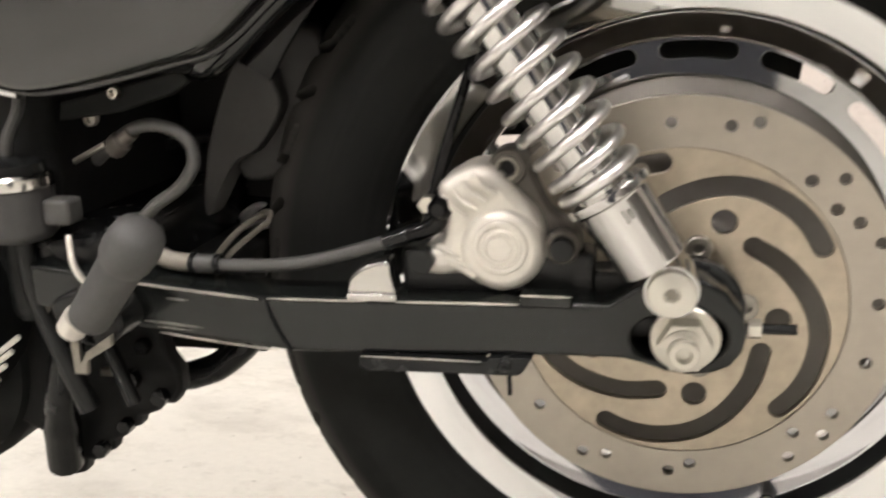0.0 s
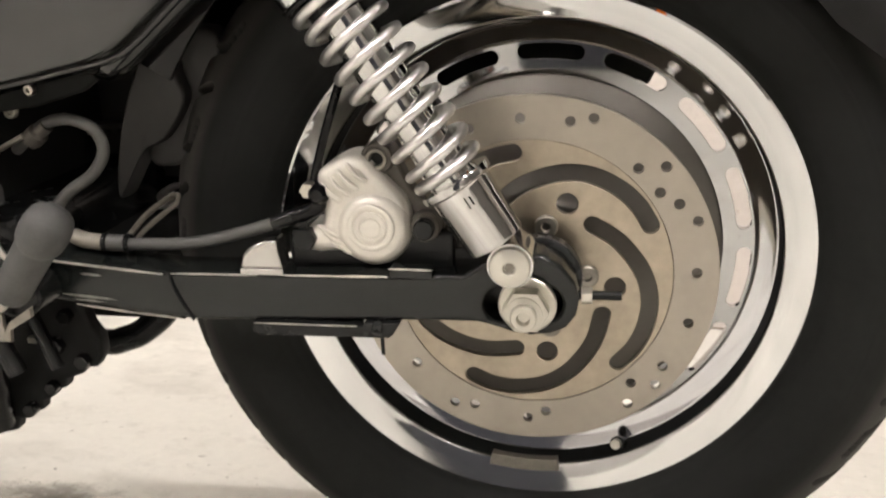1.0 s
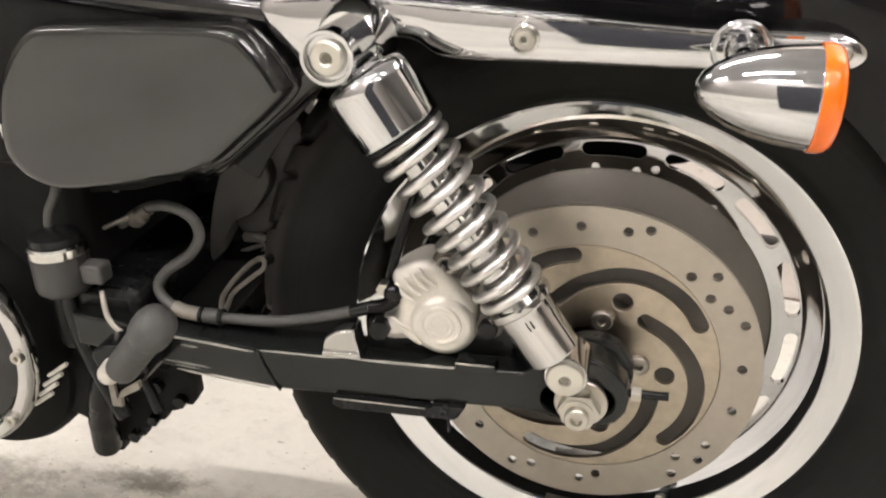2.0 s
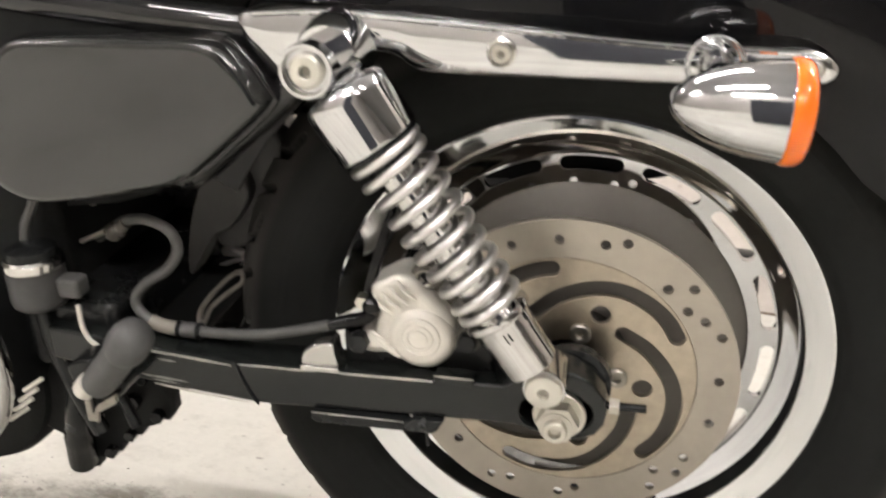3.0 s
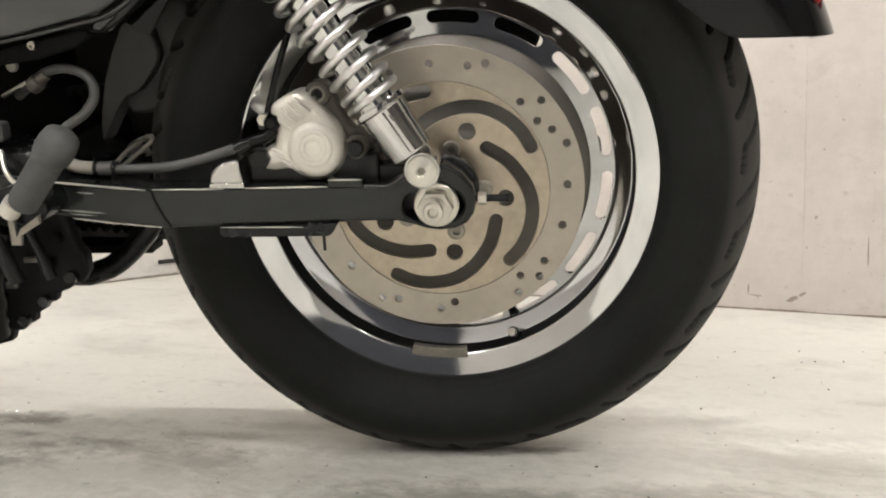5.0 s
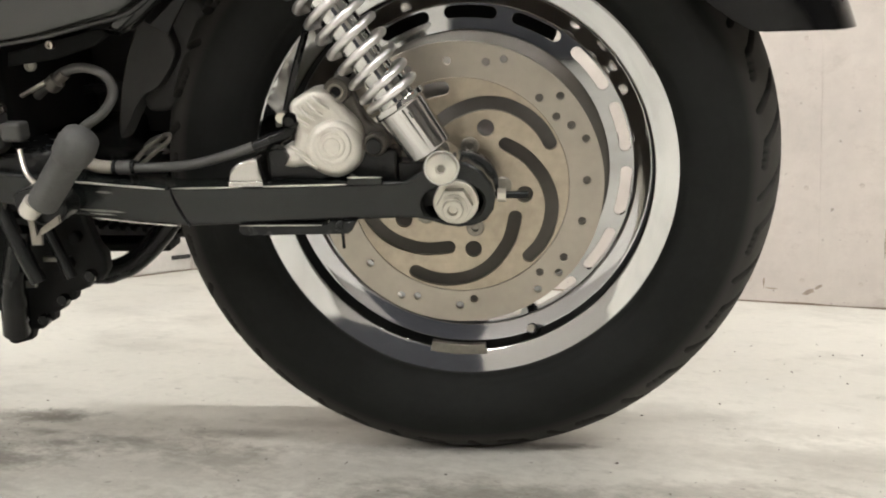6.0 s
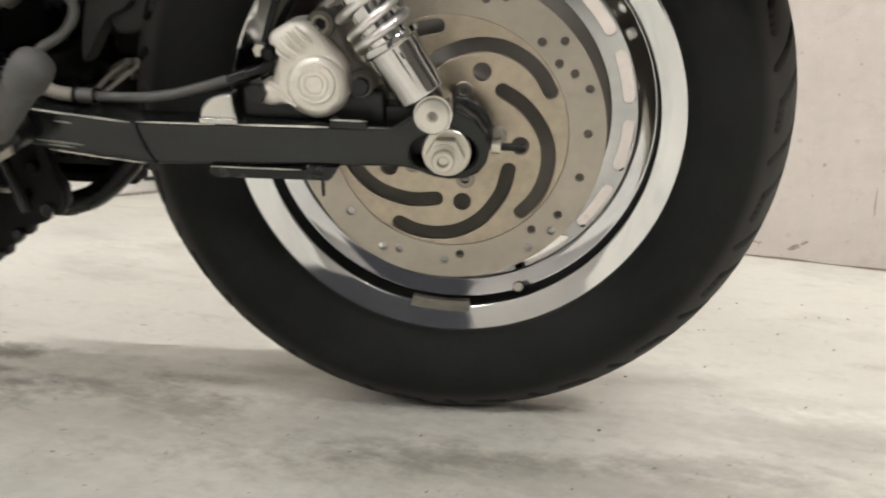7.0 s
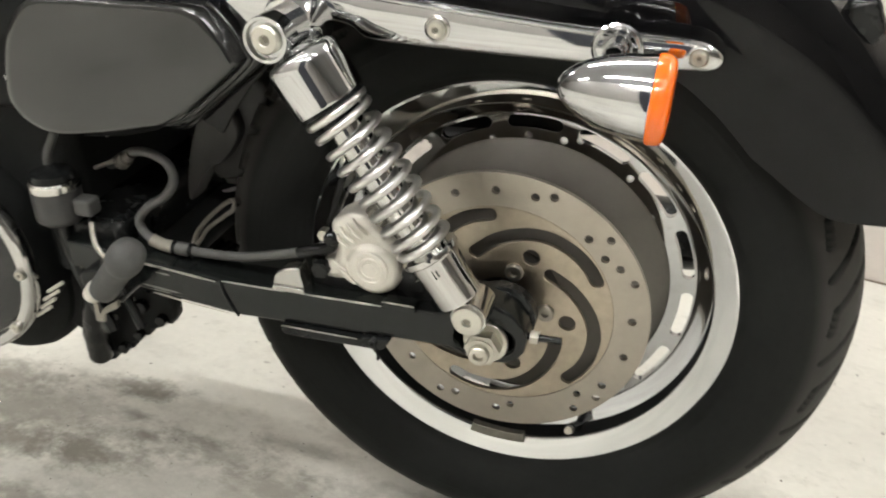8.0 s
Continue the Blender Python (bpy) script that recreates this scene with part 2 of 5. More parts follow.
SMEARS = [(-0.20, 0.13, 0.10, 0.03, 0.4), (0.10, 0.045, 0.055, 0.018, 0.9), (0.02, -0.12, 0.16, 0.04, 0.5), (-0.12, 0.02, 0.14, 0.03, 0.36), (0.25, -0.10, 0.14, 0.04, 0.3), (-0.80, 0.10, 0.14, 0.07, 0.7),
          (0.42, 0.12, 0.16, 0.05, 0.25), (0.62, 0.30, 0.10, 0.03, 0.3), (-0.35, -0.06, 0.45, 0.12, 0.38), (0.12, -0.15, 0.40, 0.09, 0.42), (0.40, 0.02, 0.35, 0.08, 0.3), (-0.65, 0.05, 0.35, 0.14, 0.4)]
FLOOR = concrete("worn_concrete_floor", (0.68, 0.668, 0.605), (0.55, 0.540, 0.488), (0.15, 0.138, 0.110), 1.6, 60, 0.45, 0.34, 0.3, STAINS + SMEARS)
WALL = concrete("cast_concrete_wall", (0.545, 0.500, 0.455), (0.465, 0.428, 0.388), (0.33, 0.29, 0.25), 3.4, 22, 0.7, 0.5, 0.14)
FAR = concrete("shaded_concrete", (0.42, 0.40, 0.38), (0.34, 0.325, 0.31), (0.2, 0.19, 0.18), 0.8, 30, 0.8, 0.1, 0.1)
CEIL = concrete("grey_ceiling", (0.38, 0.38, 0.385), (0.30, 0.30, 0.305), (0.1, 0.1, 0.1), 0.8, 30, 0.8, 0.0, 0.1)
PLUG = material("tie_plug_mortar", (0.44, 0.395, 0.35), 0.85, vary=0.25, scale=60)
WHITE_METAL = material("white_enamel", (0.75, 0.75, 0.73), 0.4, vary=0.05, scale=12)


# ---- mesh helpers (bike parts lie in the bike's own frame: x to the tail, y to its right side, z up) ----
def finish(me, mat, angle=35):
    me.materials.append(mat)
    for p in me.polygons:
        p.use_smooth = True
    me.set_sharp_from_angle(angle=radians(angle))
    return me


def part(name, bm_or_mesh, mat, parent, label="", angle=35):
    if isinstance(bm_or_mesh, bmesh.types.BMesh):
        me = bpy.data.meshes.new(name)
        bmesh.ops.recalc_face_normals(bm_or_mesh, faces=bm_or_mesh.faces)
        bm_or_mesh.to_mesh(me)
        bm_or_mesh.free()
    else:
        me = bm_or_mesh
    me.name = name
    ob = new(name, finish(me, mat, angle))
    if len(me.polygons) < 20000:
        wn = ob.modifiers.new("even_normals", "WEIGHTED_NORMAL")
        wn.mode, wn.keep_sharp, wn.weight = "FACE_AREA", True, 80
    if parent is not None:
        ob.parent = parent
        if parent.type == "EMPTY":
            ob.matrix_basis = PART_BASE
    if label:
        tagged(ob, label)
    return ob


def catmull(pts, n=8, closed=False):
    pts = [Vector(p) for p in pts]
    out = []
    k = len(pts)
    for i in range(k if closed else k - 1):
        if closed:
            p0, p1, p2, p3 = (pts[(i + j - 1) % k] for j in range(4))
        else:
            p0, p1, p2, p3 = pts[max(i - 1, 0)], pts[i], pts[i + 1], pts[min(i + 2, k - 1)]
        for j in range(n):
            u = j / n
            out.append(0.5 * ((2 * p1) + (p2 - p0) * u + (2 * p0 - 5 * p1 + 4 * p2 - p3) * u * u + (3 * p1 - p0 - 3 * p2 + p3) * u ** 3))
    if not closed:
        out.append(pts[-1])
    return out


def add_lathe(bm, profile, m, segs=48, closed=False):
    """Turns profile points (radius, along) about the z axis of m."""
    rings = []
    for r, h in profile:
        if r < 1e-6:
            rings.append([bm.verts.new(m @ Vector((0, 0, h)))])
        else:
            rings.append([bm.verts.new(m @ Vector((r * math.cos(2 * math.pi * i / segs), r * math.sin(2 * math.pi * i / segs), h))) for i in range(segs)])
    pairs = list(zip(rings, rings[1:]))
    if closed:
        pairs.append((rings[-1], rings[0]))
    for a, b in pairs:
        for i in range(segs):
            j = (i + 1) % segs
            if len(a) == 1 and len(b) == 1:
                continue
            if len(a) == 1:
                bm.faces.new((a[0], b[i], b[j]))
            elif len(b) == 1:
                bm.faces.new((a[i], a[j], b[0]))
            else:
                bm.faces.new((a[i], a[j], b[j], b[i]))
    return bm


def lathe(profile, m, segs=48, closed=False):
    return add_lathe(bmesh.new(), profile, m, segs, closed)


def axis_y(x, y, z):
    """A frame at a place whose z axis points outward from the bike, to -y."""
    return Matrix.Translation((x, y, z)) @ Matrix.Rotation(radians(90), 4, "X")


def axis_to(a, b):
    a, b = Vector(a), Vector(b)
    return Matrix.Translation(a) @ (b - a).to_track_quat("Z", "Y").to_matrix().to_4x4()


def add_tube(bm, pts, r, segs=12, cap=True):
    pts = [Vector(p) for p in pts]
    radii = r if isinstance(r, (list, tuple)) else [r] * len(pts)
    rings = []
    t0 = (pts[1] - pts[0]).normalized()
    up = Vector((0, 0, 1)) if abs(t0.z) < 0.9 else Vector((1, 0, 0))
    n = (up - t0 * up.dot(t0)).normalized()
    for i, p in enumerate(pts):
        t = (pts[min(i + 1, len(pts) - 1)] - pts[max(i - 1, 0)]).normalized()
        n = (n - t * n.dot(t)).normalized()
        b = t.cross(n)
        rings.append([bm.verts.new(p + radii[i] * (n * math.cos(2 * math.pi * k / segs) + b * math.sin(2 * math.pi * k / segs))) for k in range(segs)])
    for a, b in zip(rings, rings[1:]):
        for k in range(segs):
            bm.faces.new((a[k], a[(k + 1) % segs], b[(k + 1) % segs], b[k]))
    if cap:
        bm.faces.new(rings[0][::-1])
        bm.faces.new(rings[-1])
    return bm


def tube(pts, r, segs=12):
    return add_tube(bmesh.new(), pts, r, segs)


def add_box(bm, lo, hi, bevel=0.0, m=Matrix()):
    b2 = bmesh.new()
    bmesh.ops.create_cube(b2, size=1)
    for v in b2.verts:
        v.co = Vector([lo[k] + (v.co[k] + 0.5) * (hi[k] - lo[k]) for k in range(3)])
    if bevel:
        bmesh.ops.bevel(b2, geom=b2.edges[:], offset=bevel, segments=3, affect="EDGES", profile=0.5)
    bmesh.ops.transform(b2, matrix=m, verts=b2.verts)
    me = bpy.data.meshes.new("tmp")
    b2.to_mesh(me)
    b2.free()
    bm.from_mesh(me)
    bpy.data.meshes.remove(me)
    return bm


def box(lo, hi, bevel=0.0, m=Matrix()):
    return add_box(bmesh.new(), lo, hi, bevel, m)


def plate(outlines, y_face, thick, bevel=0.0015, tilt=None):
    """A plate cut along closed outlines of (x, z); its outer face lies at y_face and it reaches inward, to +y."""
    cu = bpy.data.curves.new("plate", "CURVE")
    cu.dimensions, cu.fill_mode = "2D", "BOTH"
    cu.extrude, cu.bevel_depth, cu.bevel_resolution = thick / 2 - bevel, bevel, 2
    cu.offset = -bevel
    for line in outlines:
        s = cu.splines.new("POLY")
        s.points.add(len(line) - 1)
        for p, (x, z) in zip(s.points, line):
            p.co = (x, z, 0, 1)
        s.use_cyclic_u = True
    ob = new("plate", cu)
    me = bpy.data.meshes.new_from_object(ob.evaluated_get(bpy.context.evaluated_depsgraph_get()))
    bpy.data.objects.remove(ob)
    bpy.data.curves.remove(cu)
    me.materials.clear()
    me.transform(Matrix.Translation((0, y_face + thick / 2, 0)) @ Matrix.Rotation(radians(90), 4, "X"))
    return me


def circle(x, z, r, n=24, start=0.0):
    return [(x + r * math.cos(start + 2 * math.pi * i / n), z + r * math.sin(start + 2 * math.pi * i / n)) for i in range(n)]


def smooth2(pts, n=6):
    return [(p.x, p.y) for p in catmull([(x, z, 0) for x, z in pts], n, True)]


def stadium(path, half, n=8):
    """A closed outline round a centre line of (x, z), with round ends."""
    c = [Vector((x, z)) for x, z in path]
    left, right = [], []
    for i, p in enumerate(c):
        t = (c[min(i + 1, len(c) - 1)] - c[max(i - 1, 0)]).normalized()
        nrm = Vector((-t.y, t.x))
        left.append(p + nrm * half)
        right.append(p - nrm * half)
    def cap(p, t):
        a0 = math.atan2(t.y, t.x) + math.pi / 2
        return [p + half * Vector((math.cos(a0 - math.pi * k / n), math.sin(a0 - math.pi * k / n))) for k in range(1, n)]
    out = left + cap(c[-1], (c[-1] - c[-2]).normalized()) + right[::-1] + cap(c[0], (c[0] - c[1]).normalized())
    return [(v.x, v.y) for v in out]


def polar(r, deg):
    return (r * math.cos(radians(deg)), r * math.sin(radians(deg)))


def hexagon(m, r, h, bevel=0.0008):
    bm = bmesh.new()
    a = [bm.verts.new((r * math.cos(math.pi / 3 * i), r * math.sin(math.pi / 3 * i), 0)) for i in range(6)]
    b = [bm.verts.new((v.co.x, v.co.y, h)) for v in a]
    bm.faces.new(a[::-1])
    bm.faces.new(b)
    for i in range(6):
        bm.faces.new((a[i], a[(i + 1) % 6], b[(i + 1) % 6], b[i]))
    bmesh.ops.bevel(bm, geom=bm.edges[:], offset=bevel, segments=2, affect="EDGES", profile=0.5)
    bmesh.ops.transform(bm, matrix=m, verts=bm.verts)
    return bm


def socket_bolt(bm, m, r, h, hole):
    """A round screw head with a recessed socket."""
    return add_lathe(bm, [(r, 0), (r, h * 0.75), (r * 0.86, h), (hole * 1.2, h), (hole, h * 0.9), (hole, h * 0.3), (0, h * 0.3)], m, 24)


def star(parent, x, y, z, r):
    """The dark six-lobed recess of a screw head."""
    line = [(x + r * (1 + 0.16 * math.cos(6 * a)) * math.cos(a), z + r * (1 + 0.16 * math.cos(6 * a)) * math.sin(a)) for a in (2 * math.pi * k / 36 for k in range(36))]
    return part("screw_recess", plate([line], y, 0.0006, 0.0001), ZINC_DARK, parent)


# ---- the garage ----
def structure(name, bm, mat, m, label, angle=35):
    me = bpy.data.meshes.new(name)
    bmesh.ops.recalc_face_normals(bm, faces=bm.faces)
    bm.to_mesh(me)
    bm.free()
    ob = new(name, finish(me, mat, angle))
    ob.matrix_world = m
    return tagged(ob, label, name.split("_")[0], kind="structure")


structure("floor", box((-9, -5.2, -0.2), (8, 3, 0)), FLOOR, ROOM, "worn pale concrete garage floor with dark oil stains")
structure("ceiling", box((-9, -5.2, CEILING), (8, 3, CEILING + 0.2)), CEIL, ROOM, "plain grey concrete garage ceiling")
wall_back = structure("wall_back", box((-8.7, 0.0014, 0), (8, 0.25, CEILING)), WALL, ROOM, "cast concrete wall with shallow formwork joints")
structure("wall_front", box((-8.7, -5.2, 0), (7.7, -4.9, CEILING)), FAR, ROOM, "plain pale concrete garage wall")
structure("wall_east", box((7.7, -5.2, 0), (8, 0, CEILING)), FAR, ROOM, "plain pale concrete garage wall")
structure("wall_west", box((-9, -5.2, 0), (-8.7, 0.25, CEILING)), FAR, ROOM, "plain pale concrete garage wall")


STRIP = material("black_strip", (0.03, 0.03, 0.03), 0.7, vary=0.2, scale=30)
# Unseen dark block, added behind the camera to put dark stripes into the chrome.
REFLECTED_DARK = material("reflected_dark_block", (0.050, 0.054, 0.068), 0.6, vary=0.2, scale=6, bump=0.1, bump_scale=60)
structure("wall_low", box((-0.12, -1.55, 0), (0.26, -1.27, 0.98), 0.02), REFLECTED_DARK, pose(0, 0, 0), "unseen dark block added for dark stripes in the chrome")
WHITE_WALL = concrete("whitewashed_concrete", (0.80, 0.79, 0.75), (0.72, 0.705, 0.665), (0.45, 0.42, 0.37), 2.6, 22, 0.7, 0.25, 0.14)
column = structure("column_west", box((-3.0, -0.42, 0), (-2.075, 0.02, CEILING), 0.008), WHITE_WALL, ROOM, "whitewashed concrete column beside the wall")


slot_ob = part("wall_slot", box((-2.0790, -0.087, 0.040), (-2.0710, -0.002, 0.0545), 0.001), STRIP, None, "dark slot at the column foot")
slot_ob.parent = column
kerb_bm = add_box(bmesh.new(), (-0.06, 0.0, 0.0), (1.2, 0.16, 0.030), 0.004)
kerb = structure("kerb", kerb_bm, WALL, Matrix.Translation((-1.30, 1.70, 0)) @ Matrix.Rotation(radians(70.5), 4, "Z"), "low pale concrete kerb beside the column")


part("rubber_strip", box((0.16, 0.010, 0.0304), (1.1, 0.05, 0.046), 0.002), STRIP, None).parent = kerb
part("foot_gap", box((-0.055, -0.004, 0.0004), (1.19, 0.002, 0.006), 0.001), STRIP, None).parent = kerb


def dirt_line(name, start, end, m):
    """Uneven grit swept against the foot of a wall."""
    bm = bmesh.new()
    n = 160
    rows = []
    for i in range(n + 1):
        p = Vector(start).lerp(Vector(end), i / n)
        side = Vector((end[1] - start[1], start[0] - end[0], 0)).normalized()
        w = 0.004 + 0.012 * max(0, noise.noise((i * 0.21, 3.0, 0)) + 0.35)
        h = 0.002 + 0.005 * max(0, noise.noise((i * 0.33, 9.0, 0)) + 0.3)
        rows.append([bm.verts.new(p + Vector((0, 0, h))), bm.verts.new(p - side * w * -0.5 + Vector((0, 0, h * 0.7))), bm.verts.new(p + side * w + Vector((0, 0, 0.0005)))])
    for r, s in zip(rows, rows[1:]):
        for k in range(2):
            bm.faces.new((r[k], r[k + 1], s[k + 1], s[k]))
    me = bpy.data.meshes.new(name)
    bm.to_mesh(me)
    bm.free()
    ob = new(name, finish(me, GRIT, 60))
    ob.matrix_world = m
    return tagged(ob, "thin line of brown grit swept along the wall foot", "dirt", kind="stuff")


MUD = material("dried_mud", (0.26, 0.215, 0.175), 0.9, vary=0.4, scale=120)
GRIT = material("brown_grit", (0.17, 0.135, 0.10), 0.9, vary=0.5, scale=80, bump=0.4, bump_scale=500)
dirt_line("dirt_line", (-2.05, -0.001, 0), (4.0, -0.001, 0), ROOM)


def scattered(name, n, region, size, mat, label, seed):
    """Tiny irregular chips lying on the floor inside a box of the plan."""
    rng = random.Random(seed)
    bm = bmesh.new()
    for _ in range(n):
        x, y = rng.uniform(region[0], region[2]), rng.uniform(region[1], region[3])
        s = rng.uniform(0.4, 1.0) * size
        turn = Matrix.Translation((x, y, s * 0.3)) @ Matrix.Rotation(rng.uniform(0, 6.28), 4, "Z") @ Matrix.Rotation(rng.uniform(-0.4, 0.4), 4, "X")
        top = bm.verts.new(turn @ Vector((0, 0, s * 0.45)))
        ring = [bm.verts.new(turn @ Vector((s * rng.uniform(0.6, 1.2) * math.cos(a * 1.257), s * rng.uniform(0.4, 0.9) * math.sin(a * 1.257), -s * 0.2))) for a in range(5)]
        for i in range(5):
            bm.faces.new((ring[i], ring[(i + 1) % 5], top))
        bm.faces.new(ring[::-1])
    me = bpy.data.meshes.new(name)
    bm.to_mesh(me)
    bm.free()
    ob = new(name, finish(me, mat, 10))
    return tagged(ob, label, "debris", kind="stuff")


SHARD = material("clear_grit", (0.97, 0.97, 0.95), 0.20, 0.8)
CRUMB = material("dark_crumb", (0.07, 0.06, 0.05), 0.9, vary=0.3, scale=200)
scattered("glass_grit", 190, (-0.82, -0.05, -0.55, 0.19), 0.0019, SHARD, "sparkling bits of broken glass on the concrete", 4)
scattered("glass_grit", 8, (-0.50, -0.02, -0.05, 0.20), 0.0013, SHARD, "sparkling bits of broken glass on the concrete", 5)
scattered("crumbs", 64, (0.15, -0.30, 0.95, 0.75), 0.0030, CRUMB, "small dark crumbs of dirt on the concrete", 8)
scattered("crumbs", 90, (-0.75, -0.35, 0.45, 0.12), 0.0017, CRUMB, "small dark crumbs of dirt on the concrete", 12)
scattered("crumbs", 24, (-0.75, -0.25, 0.0, 0.25), 0.0024, CRUMB, "small dark crumbs of dirt on the concrete", 9)
dirt_line("dirt_line", (-2.055, -0.43, 0), (-2.055, 0.0, 0), ROOM)


def ceiling_light(m):
    light = tagged(new("ceiling_light"), "white fluorescent batten light under the concrete ceiling", "ceiling light", "garage ceiling lights")
    light.matrix_world = m
    h = part("housing", box((-0.62, -0.05, -0.05), (0.62, 0.05, 0.0), 0.006), WHITE_METAL, None)
    h.parent = light
    d = part("diffuser", tube([(-0.6, 0, -0.075), (0, 0, -0.075), (0.6, 0, -0.075)], 0.024, 10), LIGHT, None)
    d.parent = light
    return light


LIGHT = glow("fluorescent_tube", (1.0, 0.97, 0.938), LAMP * 10)
first_light = None
for ly in (0.05, -2.0, -3.6, -5.0):
    for lx in (-2.8, -0.6, 1.6):
        at = pose(lx, ly + 0.3, CEILING, 0, 0, -6)
        if first_light is None:
            first_light = ceiling_light(at)
        else:
            copy_thing(first_light, at)

# ---- the motorcycle ----
BIKE = pose(0, 0, WHEEL_Z, LEAN, 0, 0)
motorcycle = tagged(new("motorcycle"), "black and chrome cruiser motorcycle leaning on the concrete floor", "motorcycle")
motorcycle.matrix_world = pose(0, -0.06, 0)
PART_BASE = pose(0, 0.06, 0) @ BIKE


# -- rear wheel --
def tyre_mesh():
    """Tyre of revolution with cut tread grooves and a flat contact patch."""
    side = catmull([(-0.0405, 0.212, 0), (-0.0465, 0.2225, 0), (-0.0530, 0.2285, 0), (-0.0625, 0.2420, 0), (-0.0690, 0.2580, 0), (-0.0710, 0.2720, 0)], 6)
    tread = catmull([(-0.0710, 0.2720, 0), (-0.0690, 0.2850, 0), (-0.0615, 0.3000, 0), (-0.0485, 0.3145, 0), (-0.0300, 0.3255, 0), (-0.0130, 0.3305, 0), (0.0, 0.3315, 0)], 16)
    left = [(p.x, p.y) for p in side[:-1]] + [(p.x, p.y) for p in tread]
    right = [(-y, r) for y, r in left[::-1]][1:]
    right = right[::3] + [right[-1]]
    prof = left + right
    arc, n_left = [0.0] * len(prof), len(left)
    for i in range(n_left - 2, -1, -1):
        arc[i] = arc[i + 1] + math.hypot(prof[i][0] - prof[i + 1][0], prof[i][1] - prof[i + 1][1])
    steps = 2016
    turn = 2 * math.pi * 0.33
    pitch = turn / 21
    lines = [((0.0, 0.012), (0.012, 0.030), (0.034, 0.060), (0.060, 0.064)), ((0.062, 0.022), (0.072, 0.036), (0.096, 0.066))]
    def dist(px, py, a, b):
        vx, vy = b[0] - a[0], b[1] - a[1]
        u = np.clip(((px - a[0]) * vx + (py - a[1]) * vy) / (vx * vx + vy * vy), 0, 1)
        return np.hypot(px - a[0] - u * vx, py - a[1] - u * vy)
    th = np.arange(steps) / steps * 2 * np.pi
    pos = (-th / (2 * np.pi) * turn - 0.024) % pitch
    r0 = np.array([p[1] for p in prof])
    y0 = np.array([p[0] for p in prof])
    s = np.array(arc)
    s[n_left:] = 9.0
    px, py = np.meshgrid(pos, s, indexing="ij")
    d = np.full(px.shape, 9.0)
    for line in lines:
        for a, b in zip(line, line[1:]):
            for k in (-pitch, 0, pitch, 2 * pitch):
                d = np.minimum(d, dist(px + k, py, a, b))
    depth = 0.0100 * np.clip((0.0046 - d) / 0.0008, 0, 1)
    ridge = 0.0007 * np.exp(-((r0 - 0.2345) / 0.0012) ** 2) + 0.0005 * np.exp(-((r0 - 0.266) / 0.001) ** 2)
    rr = r0[None, :] - depth
    yy = np.repeat((y0 - np.sign(-y0) * ridge)[None, :], steps, 0)
    co = np.stack([rr * np.cos(th)[:, None], yy, rr * np.sin(th)[:, None]], -1)
    # flatten on the ground
    ca, sa = math.cos(radians(LEAN)), math.sin(radians(LEAN))
    wz = WHEEL_Z + co[..., 1] * sa + co[..., 2] * ca
    lift = np.clip(0.0004 - wz, 0, None)
    co[..., 1] += lift * sa
    co[..., 2] += lift * ca
    k = len(prof)
    idx = np.arange(steps * k).reshape(steps, k)
    nxt = np.roll(idx, -1, 0)
    faces = np.stack([idx[:, :-1], idx[:, 1:], nxt[:, 1:], nxt[:, :-1]], -1).reshape(-1, 4)
    me = bpy.data.meshes.new("tyre")
    me.from_pydata(co.reshape(-1, 3).tolist(), [], faces.tolist())
    me.update()
    # Worn tread goes grey; grooves are masked out, so their shade is in the colour.
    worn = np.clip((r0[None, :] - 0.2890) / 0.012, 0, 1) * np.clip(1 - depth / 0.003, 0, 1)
    me.attributes.new("wear_and_shade", "FLOAT", "POINT").data.foreach_set("value", worn.astype(np.float32).ravel())
    return me


HUB = axis_y(0, 0, 0)
rim_profile = [(0.2235, 0.038), (0.2245, 0.044), (0.2235, 0.0472), (0.2212, 0.0478), (0.2110, 0.0436), (0.2005, 0.0393), (0.1990, 0.0381), (0.1984, 0.0358),
               (0.1982, 0.0322), (0.1978, 0.0060), (0.1972, 0.0010), (0.1900, 0.0010), (0.1780, 0.0010), (0.1780, -0.010), (0.186, -0.030), (0.2000, -0.0445), (0.2212, -0.0478), (0.2235, -0.0472), (0.2245, -0.044), (0.2235, -0.038),
               (0.2080, -0.030), (0.2000, -0.010), (0.2000, 0.020), (0.2080, 0.036)]
WHEEL_SET = Matrix(((1, 0.075, 0, 0.075 * 0.079), (0, 1, 0, 0), (0, 0, 1, 0), (0, 0, 0, 1)))   # the wheel runs slightly askew of the disc face
wheel = part("rear_wheel", lathe(rim_profile, HUB, 160, True), RIM, motorcycle, "chromed slotted rear wheel rim", 28)
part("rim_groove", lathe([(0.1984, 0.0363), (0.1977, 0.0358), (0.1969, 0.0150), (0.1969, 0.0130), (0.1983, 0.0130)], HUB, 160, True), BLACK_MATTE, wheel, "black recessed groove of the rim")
part("rim_well", lathe([(0.1968, 0.0120), (0.1968, 0.0156), (0.1960, 0.0154), (0.1950, 0.0148), (0.1920, 0.0134), (0.1890, 0.0121), (0.1860, 0.0109), (0.1830, 0.0098), (0.1805, 0.0089), (0.1792, 0.0082), (0.1786, 0.0040), (0.1968, 0.0040)], HUB, 160, True), WELL, wheel, "sloping chrome rim well", 40)
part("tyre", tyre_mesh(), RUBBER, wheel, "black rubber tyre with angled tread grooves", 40)
